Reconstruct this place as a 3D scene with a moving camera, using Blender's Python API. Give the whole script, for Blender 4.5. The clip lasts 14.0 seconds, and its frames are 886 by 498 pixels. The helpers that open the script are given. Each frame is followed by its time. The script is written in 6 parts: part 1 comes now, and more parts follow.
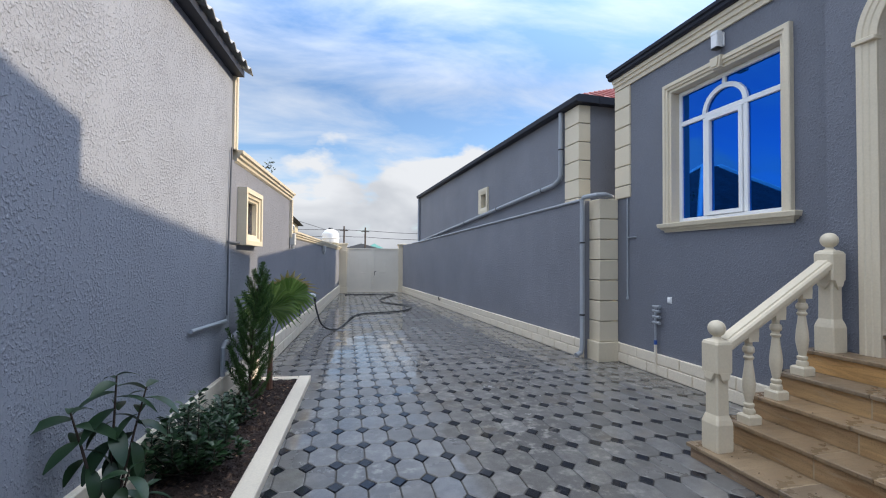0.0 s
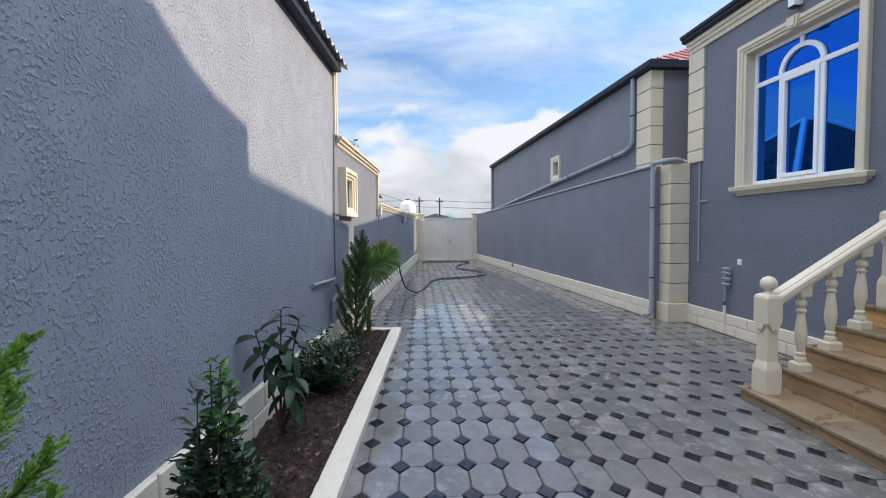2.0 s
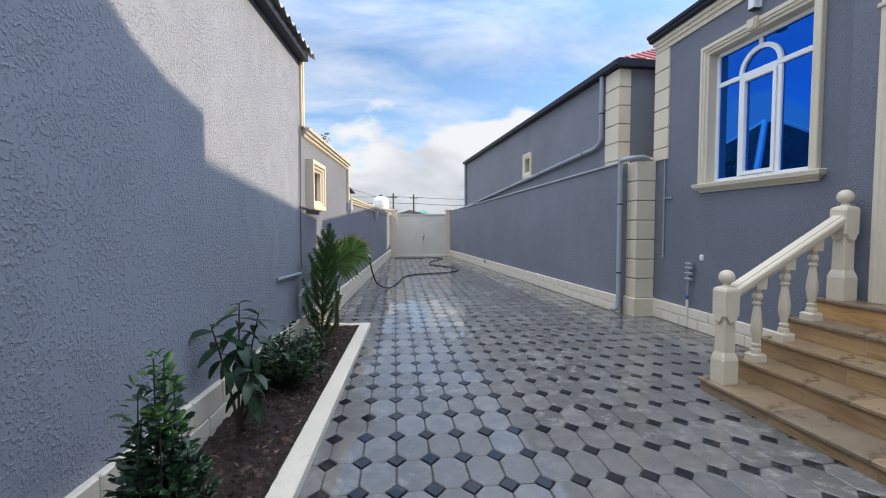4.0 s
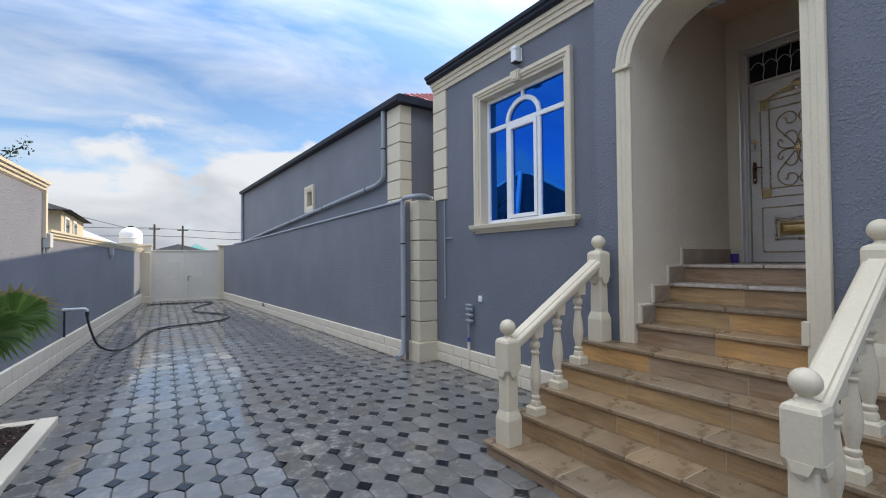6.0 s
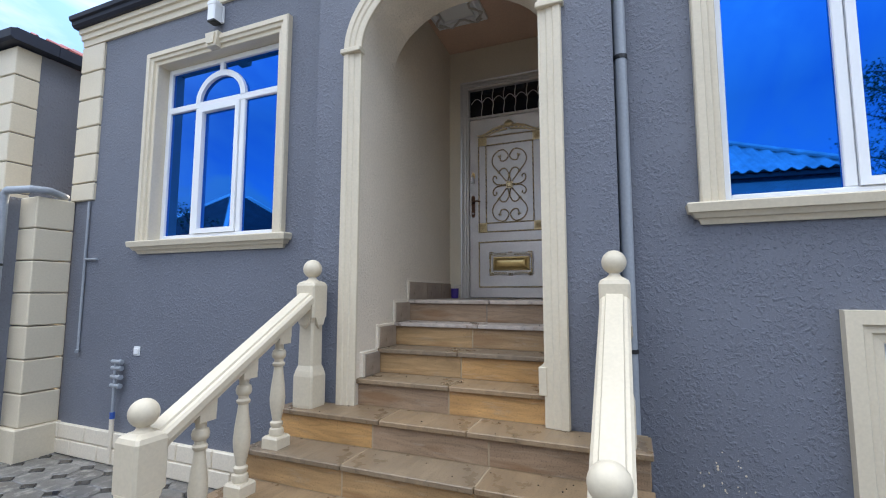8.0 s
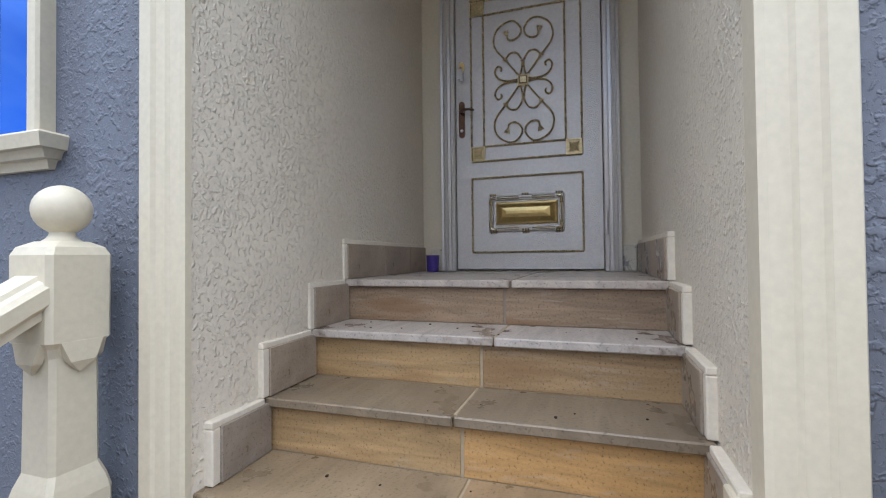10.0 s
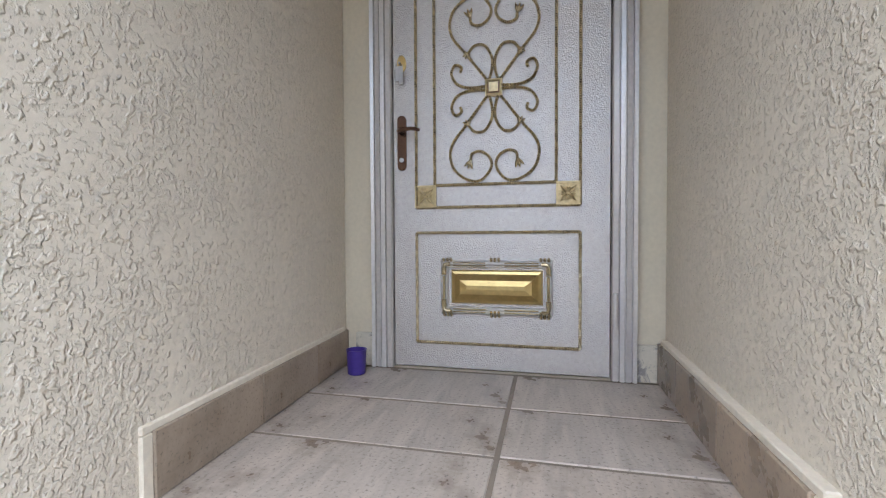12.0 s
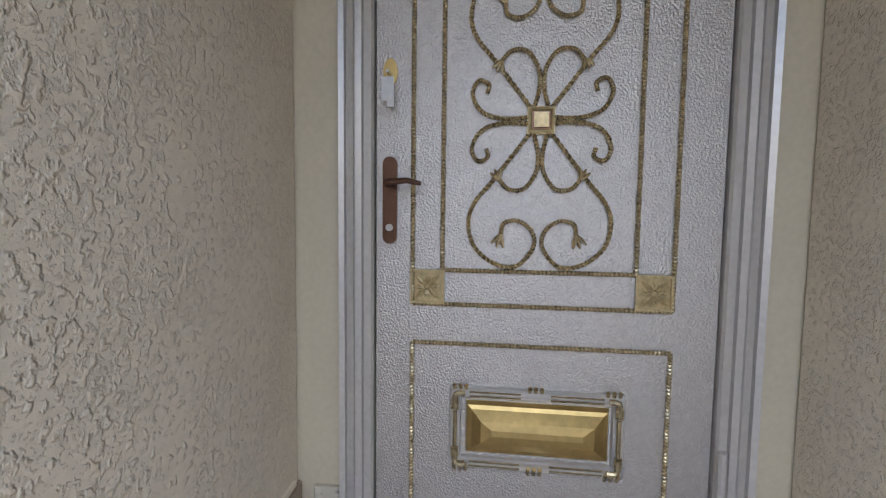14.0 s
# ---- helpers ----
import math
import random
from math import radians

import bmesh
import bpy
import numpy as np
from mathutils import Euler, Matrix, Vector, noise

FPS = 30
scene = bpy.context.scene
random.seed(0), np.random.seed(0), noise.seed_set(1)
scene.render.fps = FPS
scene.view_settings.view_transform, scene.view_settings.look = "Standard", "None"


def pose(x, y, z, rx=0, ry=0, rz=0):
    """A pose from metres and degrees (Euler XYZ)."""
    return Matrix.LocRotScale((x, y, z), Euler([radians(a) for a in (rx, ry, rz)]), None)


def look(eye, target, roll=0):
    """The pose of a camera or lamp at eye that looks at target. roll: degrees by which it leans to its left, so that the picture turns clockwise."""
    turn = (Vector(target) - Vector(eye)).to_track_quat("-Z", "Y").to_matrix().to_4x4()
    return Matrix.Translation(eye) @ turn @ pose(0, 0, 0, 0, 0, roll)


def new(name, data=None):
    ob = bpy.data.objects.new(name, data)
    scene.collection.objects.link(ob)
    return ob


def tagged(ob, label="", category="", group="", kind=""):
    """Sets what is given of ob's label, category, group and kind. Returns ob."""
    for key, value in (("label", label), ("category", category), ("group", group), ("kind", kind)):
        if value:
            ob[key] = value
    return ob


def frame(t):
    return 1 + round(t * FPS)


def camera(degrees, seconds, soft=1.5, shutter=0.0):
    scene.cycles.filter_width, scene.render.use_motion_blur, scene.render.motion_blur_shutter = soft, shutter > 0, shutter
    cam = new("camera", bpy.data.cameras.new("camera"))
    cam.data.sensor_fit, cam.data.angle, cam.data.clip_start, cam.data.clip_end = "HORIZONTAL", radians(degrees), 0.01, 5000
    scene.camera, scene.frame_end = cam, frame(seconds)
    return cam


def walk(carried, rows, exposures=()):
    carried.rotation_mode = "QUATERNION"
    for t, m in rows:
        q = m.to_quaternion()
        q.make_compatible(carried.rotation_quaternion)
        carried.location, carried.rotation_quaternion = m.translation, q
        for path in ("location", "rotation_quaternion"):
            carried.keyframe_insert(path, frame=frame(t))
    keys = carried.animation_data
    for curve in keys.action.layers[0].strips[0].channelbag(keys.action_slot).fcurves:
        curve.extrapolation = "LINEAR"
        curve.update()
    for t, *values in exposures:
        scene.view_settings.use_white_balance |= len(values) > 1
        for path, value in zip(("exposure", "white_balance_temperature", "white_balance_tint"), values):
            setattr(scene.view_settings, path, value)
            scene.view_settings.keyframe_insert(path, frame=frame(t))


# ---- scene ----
cam = camera(89.1, 14.0, soft=1.1)
PATH = [
    (0, (0.112, 0.151, 1.622), (0.574, 2.096, 1.667), 0.4),
    (0.5, (0.073, -0.078, 1.636), (0.476, 1.881, 1.659), 0.1),
    (1, (0.111, -0.31, 1.606), (0.339, 1.677, 1.592), 0.0),
    (1.5, (0.075, -0.438, 1.597), (0.19, 1.558, 1.543), -0.3),
    (2, (-0.023, -0.521, 1.593), (0.118, 1.472, 1.501), -0.5),
    (2.5, (-0.103, -0.632, 1.589), (0.078, 1.357, 1.479), -0.3),
    (5, (0.255, -0.129, 1.545), (0.692, 1.821, 1.453), -0.2),
    (5.5, (0.384, 0.126, 1.574), (1.226, 1.938, 1.485), -0.4),
    (6, (0.582, 0.302, 1.657), (1.672, 1.979, 1.7), -0.5),
    (6.5, (0.756, 0.478, 1.725), (2.042, 1.997, 1.915), 0.2),
    (7, (0.957, 0.705, 1.736), (2.613, 1.795, 1.999), -0.6),
    (7.5, (1.215, 0.883, 1.677), (3.043, 1.658, 1.914), -0.3),
    (8, (1.586, 1.039, 1.64), (3.427, 1.798, 1.833), 0.1),
    (8.2, (1.721, 1.116, 1.628), (3.562, 1.883, 1.785), 0.1),
    (10.3, (3.552, 1.805, 1.695), (5.463, 2.394, 1.705), -0.7),
    (10.5, (3.648, 1.8, 1.728), (5.57, 2.353, 1.726), -0.8),
    (11, (3.876, 1.818, 1.878), (5.809, 2.329, 1.852), -0.6),
    (11.5, (4.092, 1.878, 1.996), (6.027, 2.382, 1.957), -0.4),
    (12, (4.302, 1.956, 2.162), (6.249, 2.412, 2.108), -0.3),
    (12.5, (4.477, 1.98, 2.282), (6.428, 2.419, 2.231), -0.1),
    (13, (4.631, 2.026, 2.325), (6.576, 2.488, 2.269), -0.0),
    (13.5, (4.788, 2.138, 2.46), (6.746, 2.538, 2.366), -0.0),
    (14, (4.98, 2.285, 2.531), (6.96, 2.528, 2.389), 0.7),
]

EXPOSURES = [(0.0, 0.86), (1.0, 0.9), (2.5, 0.98), (5.0, 0.9), (6.0, 0.86), (7.0, 0.98), (7.5, 1.20), (8.2, 1.46), (10.4, 1.84), (11.0, 2.12), (11.5, 2.36), (12.0, 2.68), (12.5, 2.82), (13.0, 2.66), (13.5, 2.5), (14.0, 2.45)]
walk(cam, [(t, look(eye, target, roll)) for t, eye, target, roll in PATH], EXPOSURES)

# ---- world and sun ----
SUN_EL, SUN_AZ = radians(29.25), radians(3.1)      # azimuth from +x towards +y
SUN_STRENGTH, SKY_STRENGTH = 2.85, 0.125


def nodes_of(idb):
    idb.use_nodes = True
    nt = idb.node_tree
    nt.nodes.clear()
    return nt


def nd(nt, kind, ins=None, **props):
    """A node with its properties set and its inputs given as values or sockets."""
    n = nt.nodes.new(kind)
    for k, v in props.items():
        setattr(n, k, v)
    for k, v in (ins or {}).items():
        s = n.inputs[k]
        if isinstance(v, bpy.types.NodeSocket):
            nt.links.new(v, s)
        else:
            s.default_value = v
    return n


def ramp(nt, fac, stops):
    n = nd(nt, "ShaderNodeValToRGB", {"Fac": fac})
    e = n.color_ramp.elements
    while len(e) < len(stops):
        e.new(0.5)
    for i, (p, c) in enumerate(stops):
        e[i].position, e[i].color = p, (c if len(c) == 4 else (*c, 1))
    return n.outputs[0]


def grey(v):
    return (v, v, v, 1)


def mixc(nt, fac, a, b, mode="MIX"):
    n = nd(nt, "ShaderNodeMix", data_type="RGBA", blend_type=mode)
    for i, v in ((0, fac), (6, a), (7, b)):
        if isinstance(v, bpy.types.NodeSocket):
            nt.links.new(v, n.inputs[i])
        else:
            n.inputs[i].default_value = v if i == 0 or len(v) == 4 else (*v, 1)
    return n.outputs[2]


def math_(nt, op, a, b=0.0):
    n = nd(nt, "ShaderNodeMath", {0: a, 1: b}, operation=op)
    return n.outputs[0]


def make_world():
    w = bpy.data.worlds.new("sky")
    scene.world = w
    nt = nodes_of(w)
    sky = nd(nt, "ShaderNodeTexSky", sky_type="NISHITA", sun_disc=False, sun_elevation=SUN_EL,
             sun_rotation=math.pi / 2 - SUN_AZ, air_density=1.0, dust_density=0.6, ozone_density=2.0)
    tc = nd(nt, "ShaderNodeTexCoord")
    xyz = nd(nt, "ShaderNodeSeparateXYZ", {0: tc.outputs["Generated"]})
    up = math_(nt, "MAXIMUM", xyz.outputs[2], 0.0)
    den = math_(nt, "ADD", up, 0.22)
    flat = nd(nt, "ShaderNodeCombineXYZ", {0: math_(nt, "DIVIDE", xyz.outputs[0], den),
                                          1: math_(nt, "DIVIDE", xyz.outputs[1], den), 2: 0.35})
    # high streaky veil
    st = nd(nt, "ShaderNodeMapping", {0: flat.outputs[0], "Rotation": (0, 0, 0.9), "Scale": (0.75, 1.5, 1.0), "Location": CLOUD_A})
    n1 = nd(nt, "ShaderNodeTexNoise", {"Vector": st.outputs[0], "Scale": 1.7, "Detail": 9.0, "Roughness": 0.58, "Distortion": 0.35})
    veil = ramp(nt, math_(nt, "ADD", n1.outputs[0], ramp(nt, up, [(0.45, grey(0)), (0.95, grey(0.3))])), [(0.385, grey(0)), (0.69, grey(1))])
    # heaped clouds low over the horizon
    lo = nd(nt, "ShaderNodeMapping", {0: tc.outputs["Generated"], "Scale": (3.1, 3.1, 6.4), "Location": CLOUD_B})
    n2 = nd(nt, "ShaderNodeTexNoise", {"Vector": lo.outputs[0], "Scale": 1.5, "Detail": 9.0, "Roughness": 0.50, "Distortion": 0.15})
    band = math_(nt, "SUBTRACT", ramp(nt, up, [(0.0, grey(0.52)), (0.10, grey(0.42)), (0.22, grey(0.27)), (0.34, grey(0.0))]), 0.30)
    # the larger heaps, by their directions
    pile = band
    for d, near, gain in CUMULI:
        dot = nd(nt, "ShaderNodeVectorMath", {0: tc.outputs["Generated"], 1: Vector(d).normalized()}, operation="DOT_PRODUCT").outputs["Value"]
        pile = math_(nt, "ADD", pile, math_(nt, "MULTIPLY", ramp(nt, dot, [(near, grey(0)), (1.0, grey(1))]), gain))
    heap = ramp(nt, math_(nt, "ADD", n2.outputs[0], pile), [(0.55, grey(0)), (0.62, grey(1))])
    # grey undersides: the same field looked up a little higher
    sh = nd(nt, "ShaderNodeMapping", {0: tc.outputs["Generated"], "Scale": (3.1, 3.1, 6.4), "Location": (CLOUD_B[0], CLOUD_B[1], CLOUD_B[2] + 0.34)})
    n3 = nd(nt, "ShaderNodeTexNoise", {"Vector": sh.outputs[0], "Scale": 1.25, "Detail": 5.0, "Roughness": 0.47, "Distortion": 0.25})
    under = ramp(nt, math_(nt, "ADD", n3.outputs[0], band), [(0.52, grey(1.0)), (0.80, (0.56, 0.585, 0.63))])
    heapcol = mixc(nt, 1.0, (5.4, 5.55, 5.8), under, "MULTIPLY")
    blue = mixc(nt, 1.0, sky.outputs[0], (1.04, 1.15, 1.27), "MULTIPLY")
    c = mixc(nt, math_(nt, "MULTIPLY", veil, 0.72), blue, (5.5, 5.75, 6.1))
    c = mixc(nt, heap, c, heapcol)
    lum = ramp(nt, up, [(0.0, grey(0.66)), (0.35, grey(0.70)), (0.62, grey(1.6)), (1.0, grey(2.6))])
    c = mixc(nt, 1.0, c, lum, "MULTIPLY")
    bg = nd(nt, "ShaderNodeBackground", {"Color": c, "Strength": SKY_STRENGTH})
    out = nd(nt, "ShaderNodeOutputWorld", {0: bg.outputs[0]})


CLOUD_A, CLOUD_B = (1.3, 0.7, 0.0), (2.4, 0.6, 0.3)
CUMULI = [((0.20, 0.955, 0.195), 0.988, 0.12), ((0.28, 0.94, 0.20), 0.992, 0.10), ((0.10, 0.985, 0.12), 0.988, 0.06), ((-0.06, 0.987, 0.13), 0.992, 0.10)]
make_world()
sun = bpy.data.lights.new("sun", "SUN")
sun.energy, sun.angle, sun.color = SUN_STRENGTH, radians(0.6), (1.0, 0.83, 0.61)
sun_ob = new("sun", sun)
sun_dir = Vector((math.cos(SUN_EL) * math.cos(SUN_AZ), math.cos(SUN_EL) * math.sin(SUN_AZ), math.sin(SUN_EL)))
sun_ob.matrix_world = look(sun_dir * 60, (0, 0, 0))

# ---- materials ----


def material(name, col, rough=0.6, metal=0.0, var=0.12, var_scale=1.3, fine=0.06, fine_scale=60.0, bump=0.0, bump_scale=80.0,
             bump_dist=0.002, per=None, per_amt=0.0, spec=0.5, coat=0.0, rough_var=0.0, stucco=None, stain=None, tall=0.82):
    """A painted, stone or metal surface: base colour varied at two scales, roughness, relief. per: 'object' or 'island' varies pieces."""
    m = bpy.data.materials.new(name)
    nt = nodes_of(m)
    tc = nd(nt, "ShaderNodeTexCoord")
    co = tc.outputs["Object"]
    big = nd(nt, "ShaderNodeTexNoise", {"Vector": co, "Scale": var_scale, "Detail": 5.0, "Roughness": 0.6}).outputs[0]
    small = nd(nt, "ShaderNodeTexNoise", {"Vector": co, "Scale": fine_scale, "Detail": 3.0}).outputs[0]
    f = ramp(nt, big, [(0.3, grey(1 - var)), (0.7, grey(1 + var))])
    f2 = ramp(nt, small, [(0.3, grey(1 - fine)), (0.7, grey(1 + fine))])
    c = mixc(nt, 1.0, mixc(nt, 1.0, col, f, "MULTIPLY"), f2, "MULTIPLY")
    if stain:
        scol, sscale, lo, hi = stain
        sn = nd(nt, "ShaderNodeTexNoise", {"Vector": co, "Scale": sscale, "Detail": 6.0, "Roughness": 0.65, "Distortion": 0.6}).outputs[0]
        c = mixc(nt, ramp(nt, sn, [(lo, grey(0)), (hi, grey(1))]), c, scol)
    if per:
        r = nd(nt, "ShaderNodeObjectInfo").outputs["Random"] if per == "object" else nd(nt, "ShaderNodeNewGeometry").outputs["Random Per Island"]
        c = mixc(nt, 1.0, c, ramp(nt, r, [(0.0, grey(1 - per_amt)), (1.0, grey(1 + per_amt))]), "MULTIPLY")
    b = nd(nt, "ShaderNodeBsdfPrincipled", {"Base Color": c, "Roughness": rough, "Metallic": metal, "Specular IOR Level": spec, "Coat Weight": coat})
    if rough_var:
        rr = ramp(nt, big, [(0.3, grey(max(rough - rough_var, 0.03))), (0.7, grey(rough + rough_var))])
        nt.links.new(rr, b.inputs["Roughness"])
    if stucco:
        scale, dist = stucco
        st_ = nd(nt, "ShaderNodeMapping", {0: co, "Scale": (1.0, 1.0, tall)}).outputs[0]
        a = nd(nt, "ShaderNodeTexNoise", {"Vector": st_, "Scale": scale * 0.85, "Detail": 2.5, "Roughness": 0.45, "Distortion": 0.15}).outputs[0]
        a2 = nd(nt, "ShaderNodeTexNoise", {"Vector": st_, "Scale": scale * 2.1, "Detail": 3.0, "Roughness": 0.6, "Distortion": 0.1}).outputs[0]
        patch = nd(nt, "ShaderNodeTexNoise", {"Vector": co, "Scale": scale * 0.08, "Detail": 3.0}).outputs[0]
        lift = math_(nt, "MULTIPLY", math_(nt, "SUBTRACT", patch, 0.5), 0.34)
        dabs = ramp(nt, math_(nt, "ADD", a, lift), [(0.51, grey(0)), (0.57, grey(0.30)), (0.64, grey(0.82)), (0.78, grey(1.0))])
        small_dabs = ramp(nt, math_(nt, "ADD", a2, lift), [(0.55, grey(0)), (0.69, grey(0.36)), (0.78, grey(0.42))])
        grain = nd(nt, "ShaderNodeTexNoise", {"Vector": co, "Scale": scale * 6, "Detail": 2.0}).outputs[0]
        h = math_(nt, "ADD", math_(nt, "MAXIMUM", dabs, small_dabs), math_(nt, "MULTIPLY", grain, 0.10))
        bp = nd(nt, "ShaderNodeBump", {"Height": h, "Strength": 1.0, "Distance": dist})
        nt.links.new(bp.outputs[0], b.inputs["Normal"])
    elif bump:
        bn = nd(nt, "ShaderNodeTexNoise", {"Vector": co, "Scale": bump_scale, "Detail": 4.0}).outputs[0]
        bp = nd(nt, "ShaderNodeBump", {"Height": bn, "Strength": bump, "Distance": bump_dist})
        nt.links.new(bp.outputs[0], b.inputs["Normal"])
    nd(nt, "ShaderNodeOutputMaterial", {0: b.outputs[0]})
    return m


def stone_material(name, per):
    """Sawn sandstone: ochre to grey-brown from piece to piece, faint bedding and pores."""
    m = bpy.data.materials.new(name)
    nt = nodes_of(m)
    co = nd(nt, "ShaderNodeTexCoord").outputs["Object"]
    r = nd(nt, "ShaderNodeObjectInfo").outputs["Random"] if per == "object" else nd(nt, "ShaderNodeNewGeometry").outputs["Random Per Island"]
    base = mixc(nt, 1.0, nd(nt, "ShaderNodeObjectInfo").outputs["Color"], ramp(nt, r, [(0.0, grey(0.92)), (1.0, grey(1.08))]), "MULTIPLY")
    mp = nd(nt, "ShaderNodeMapping", {0: co, "Rotation": (0.3, 0.25, 0.4), "Scale": (3, 1.2, 9)})
    offs = nd(nt, "ShaderNodeVectorMath", {0: mp.outputs[0]}, operation="ADD")
    nt.links.new(r, offs.inputs[1])
    bed = nd(nt, "ShaderNodeTexNoise", {"Vector": offs.outputs[0], "Scale": 1.6, "Detail": 6.0, "Roughness": 0.62, "Distortion": 1.4}).outputs[0]
    c = mixc(nt, 1.0, base, ramp(nt, bed, [(0.28, grey(0.64)), (0.5, grey(1.0)), (0.72, grey(1.28))]), "MULTIPLY")
    lime = nd(nt, "ShaderNodeTexNoise", {"Vector": offs.outputs[0], "Scale": 3.4, "Detail": 6.0, "Roughness": 0.65, "Distortion": 0.7}).outputs[0]
    c = mixc(nt, ramp(nt, lime, [(0.56, grey(0)), (0.72, grey(0.42))]), c, (0.44, 0.38, 0.31))
    pores = nd(nt, "ShaderNodeTexNoise", {"Vector": co, "Scale": 115.0, "Detail": 3.0, "Roughness": 0.65}).outputs[0]
    c = mixc(nt, 1.0, c, ramp(nt, pores, [(0.30, grey(0.42)), (0.42, grey(1.0)), (0.7, grey(1.12))]), "MULTIPLY")
    spot = nd(nt, "ShaderNodeTexNoise", {"Vector": offs.outputs[0], "Scale": 1.1, "Detail": 2.0}).outputs[0]
    c = mixc(nt, ramp(nt, spot, [(0.60, grey(0)), (0.70, grey(0.60))]), c, (0.21, 0.105, 0.042))
    b = nd(nt, "ShaderNodeBsdfPrincipled", {"Base Color": c, "Roughness": ramp(nt, bed, [(0.3, grey(0.28)), (0.7, grey(0.6))])})
    bp = nd(nt, "ShaderNodeBump", {"Height": pores, "Strength": 0.3, "Distance": 0.002})
    nt.links.new(bp.outputs[0], b.inputs["Normal"])
    nd(nt, "ShaderNodeOutputMaterial", {0: b.outputs[0]})
    return m


def tread_material(name, per, pale=0.0, blot=0.0):
    """Paler sandstone of treads and landing, with pale dry patches and dark wet ones."""
    m = bpy.data.materials.new(name)
    nt = nodes_of(m)
    co = nd(nt, "ShaderNodeTexCoord").outputs["Object"]
    r = nd(nt, "ShaderNodeObjectInfo").outputs["Random"] if per == "object" else nd(nt, "ShaderNodeNewGeometry").outputs["Random Per Island"]
    base = ramp(nt, r, [(0.0, (0.235, 0.166, 0.100)), (0.4, (0.31, 0.213, 0.122)), (0.7, (0.265, 0.196, 0.124)), (1.0, (0.22, 0.168, 0.116))])
    mp = nd(nt, "ShaderNodeMapping", {0: co, "Rotation": (0, 0, 0.9), "Scale": (2, 14, 2)})
    vein = nd(nt, "ShaderNodeTexNoise", {"Vector": mp.outputs[0], "Scale": 1.4, "Detail": 5.0, "Distortion": 0.8}).outputs[0]
    base = mixc(nt, pale, base, (0.52, 0.47, 0.435))
    c = mixc(nt, 1.0, base, ramp(nt, vein, [(0.3, grey(0.82)), (0.7, grey(1.18))]), "MULTIPLY")
    wet = nd(nt, "ShaderNodeTexNoise", {"Vector": co, "Scale": 3.2, "Detail": 5.0, "Roughness": 0.6}).outputs[0]
    wetm = ramp(nt, wet, [(0.36 + 0.04 * blot, grey(1)), (0.56 - 0.15 * pale + 0.02 * blot, grey(0))])
    c = mixc(nt, 1.0, c, mixc(nt, wetm, (1.0, 1.0, 1.0), (0.70 - 0.16 * pale, 0.69 - 0.23 * pale, 0.68 - 0.28 * pale)), "MULTIPLY")
    pores = nd(nt, "ShaderNodeTexNoise", {"Vector": co, "Scale": 95.0, "Detail": 3.0, "Roughness": 0.6}).outputs[0]
    c = mixc(nt, 1.0, c, ramp(nt, pores, [(0.30, grey(0.55)), (0.42, grey(1.0)), (0.7, grey(1.10))]), "MULTIPLY")
    b = nd(nt, "ShaderNodeBsdfPrincipled", {"Base Color": c, "Roughness": mixc(nt, wetm, grey(0.46), grey(0.2))})
    bp = nd(nt, "ShaderNodeBump", {"Height": pores, "Strength": 0.25, "Distance": 0.0015})
    nt.links.new(bp.outputs[0], b.inputs["Normal"])
    nd(nt, "ShaderNodeOutputMaterial", {0: b.outputs[0]})
    return m


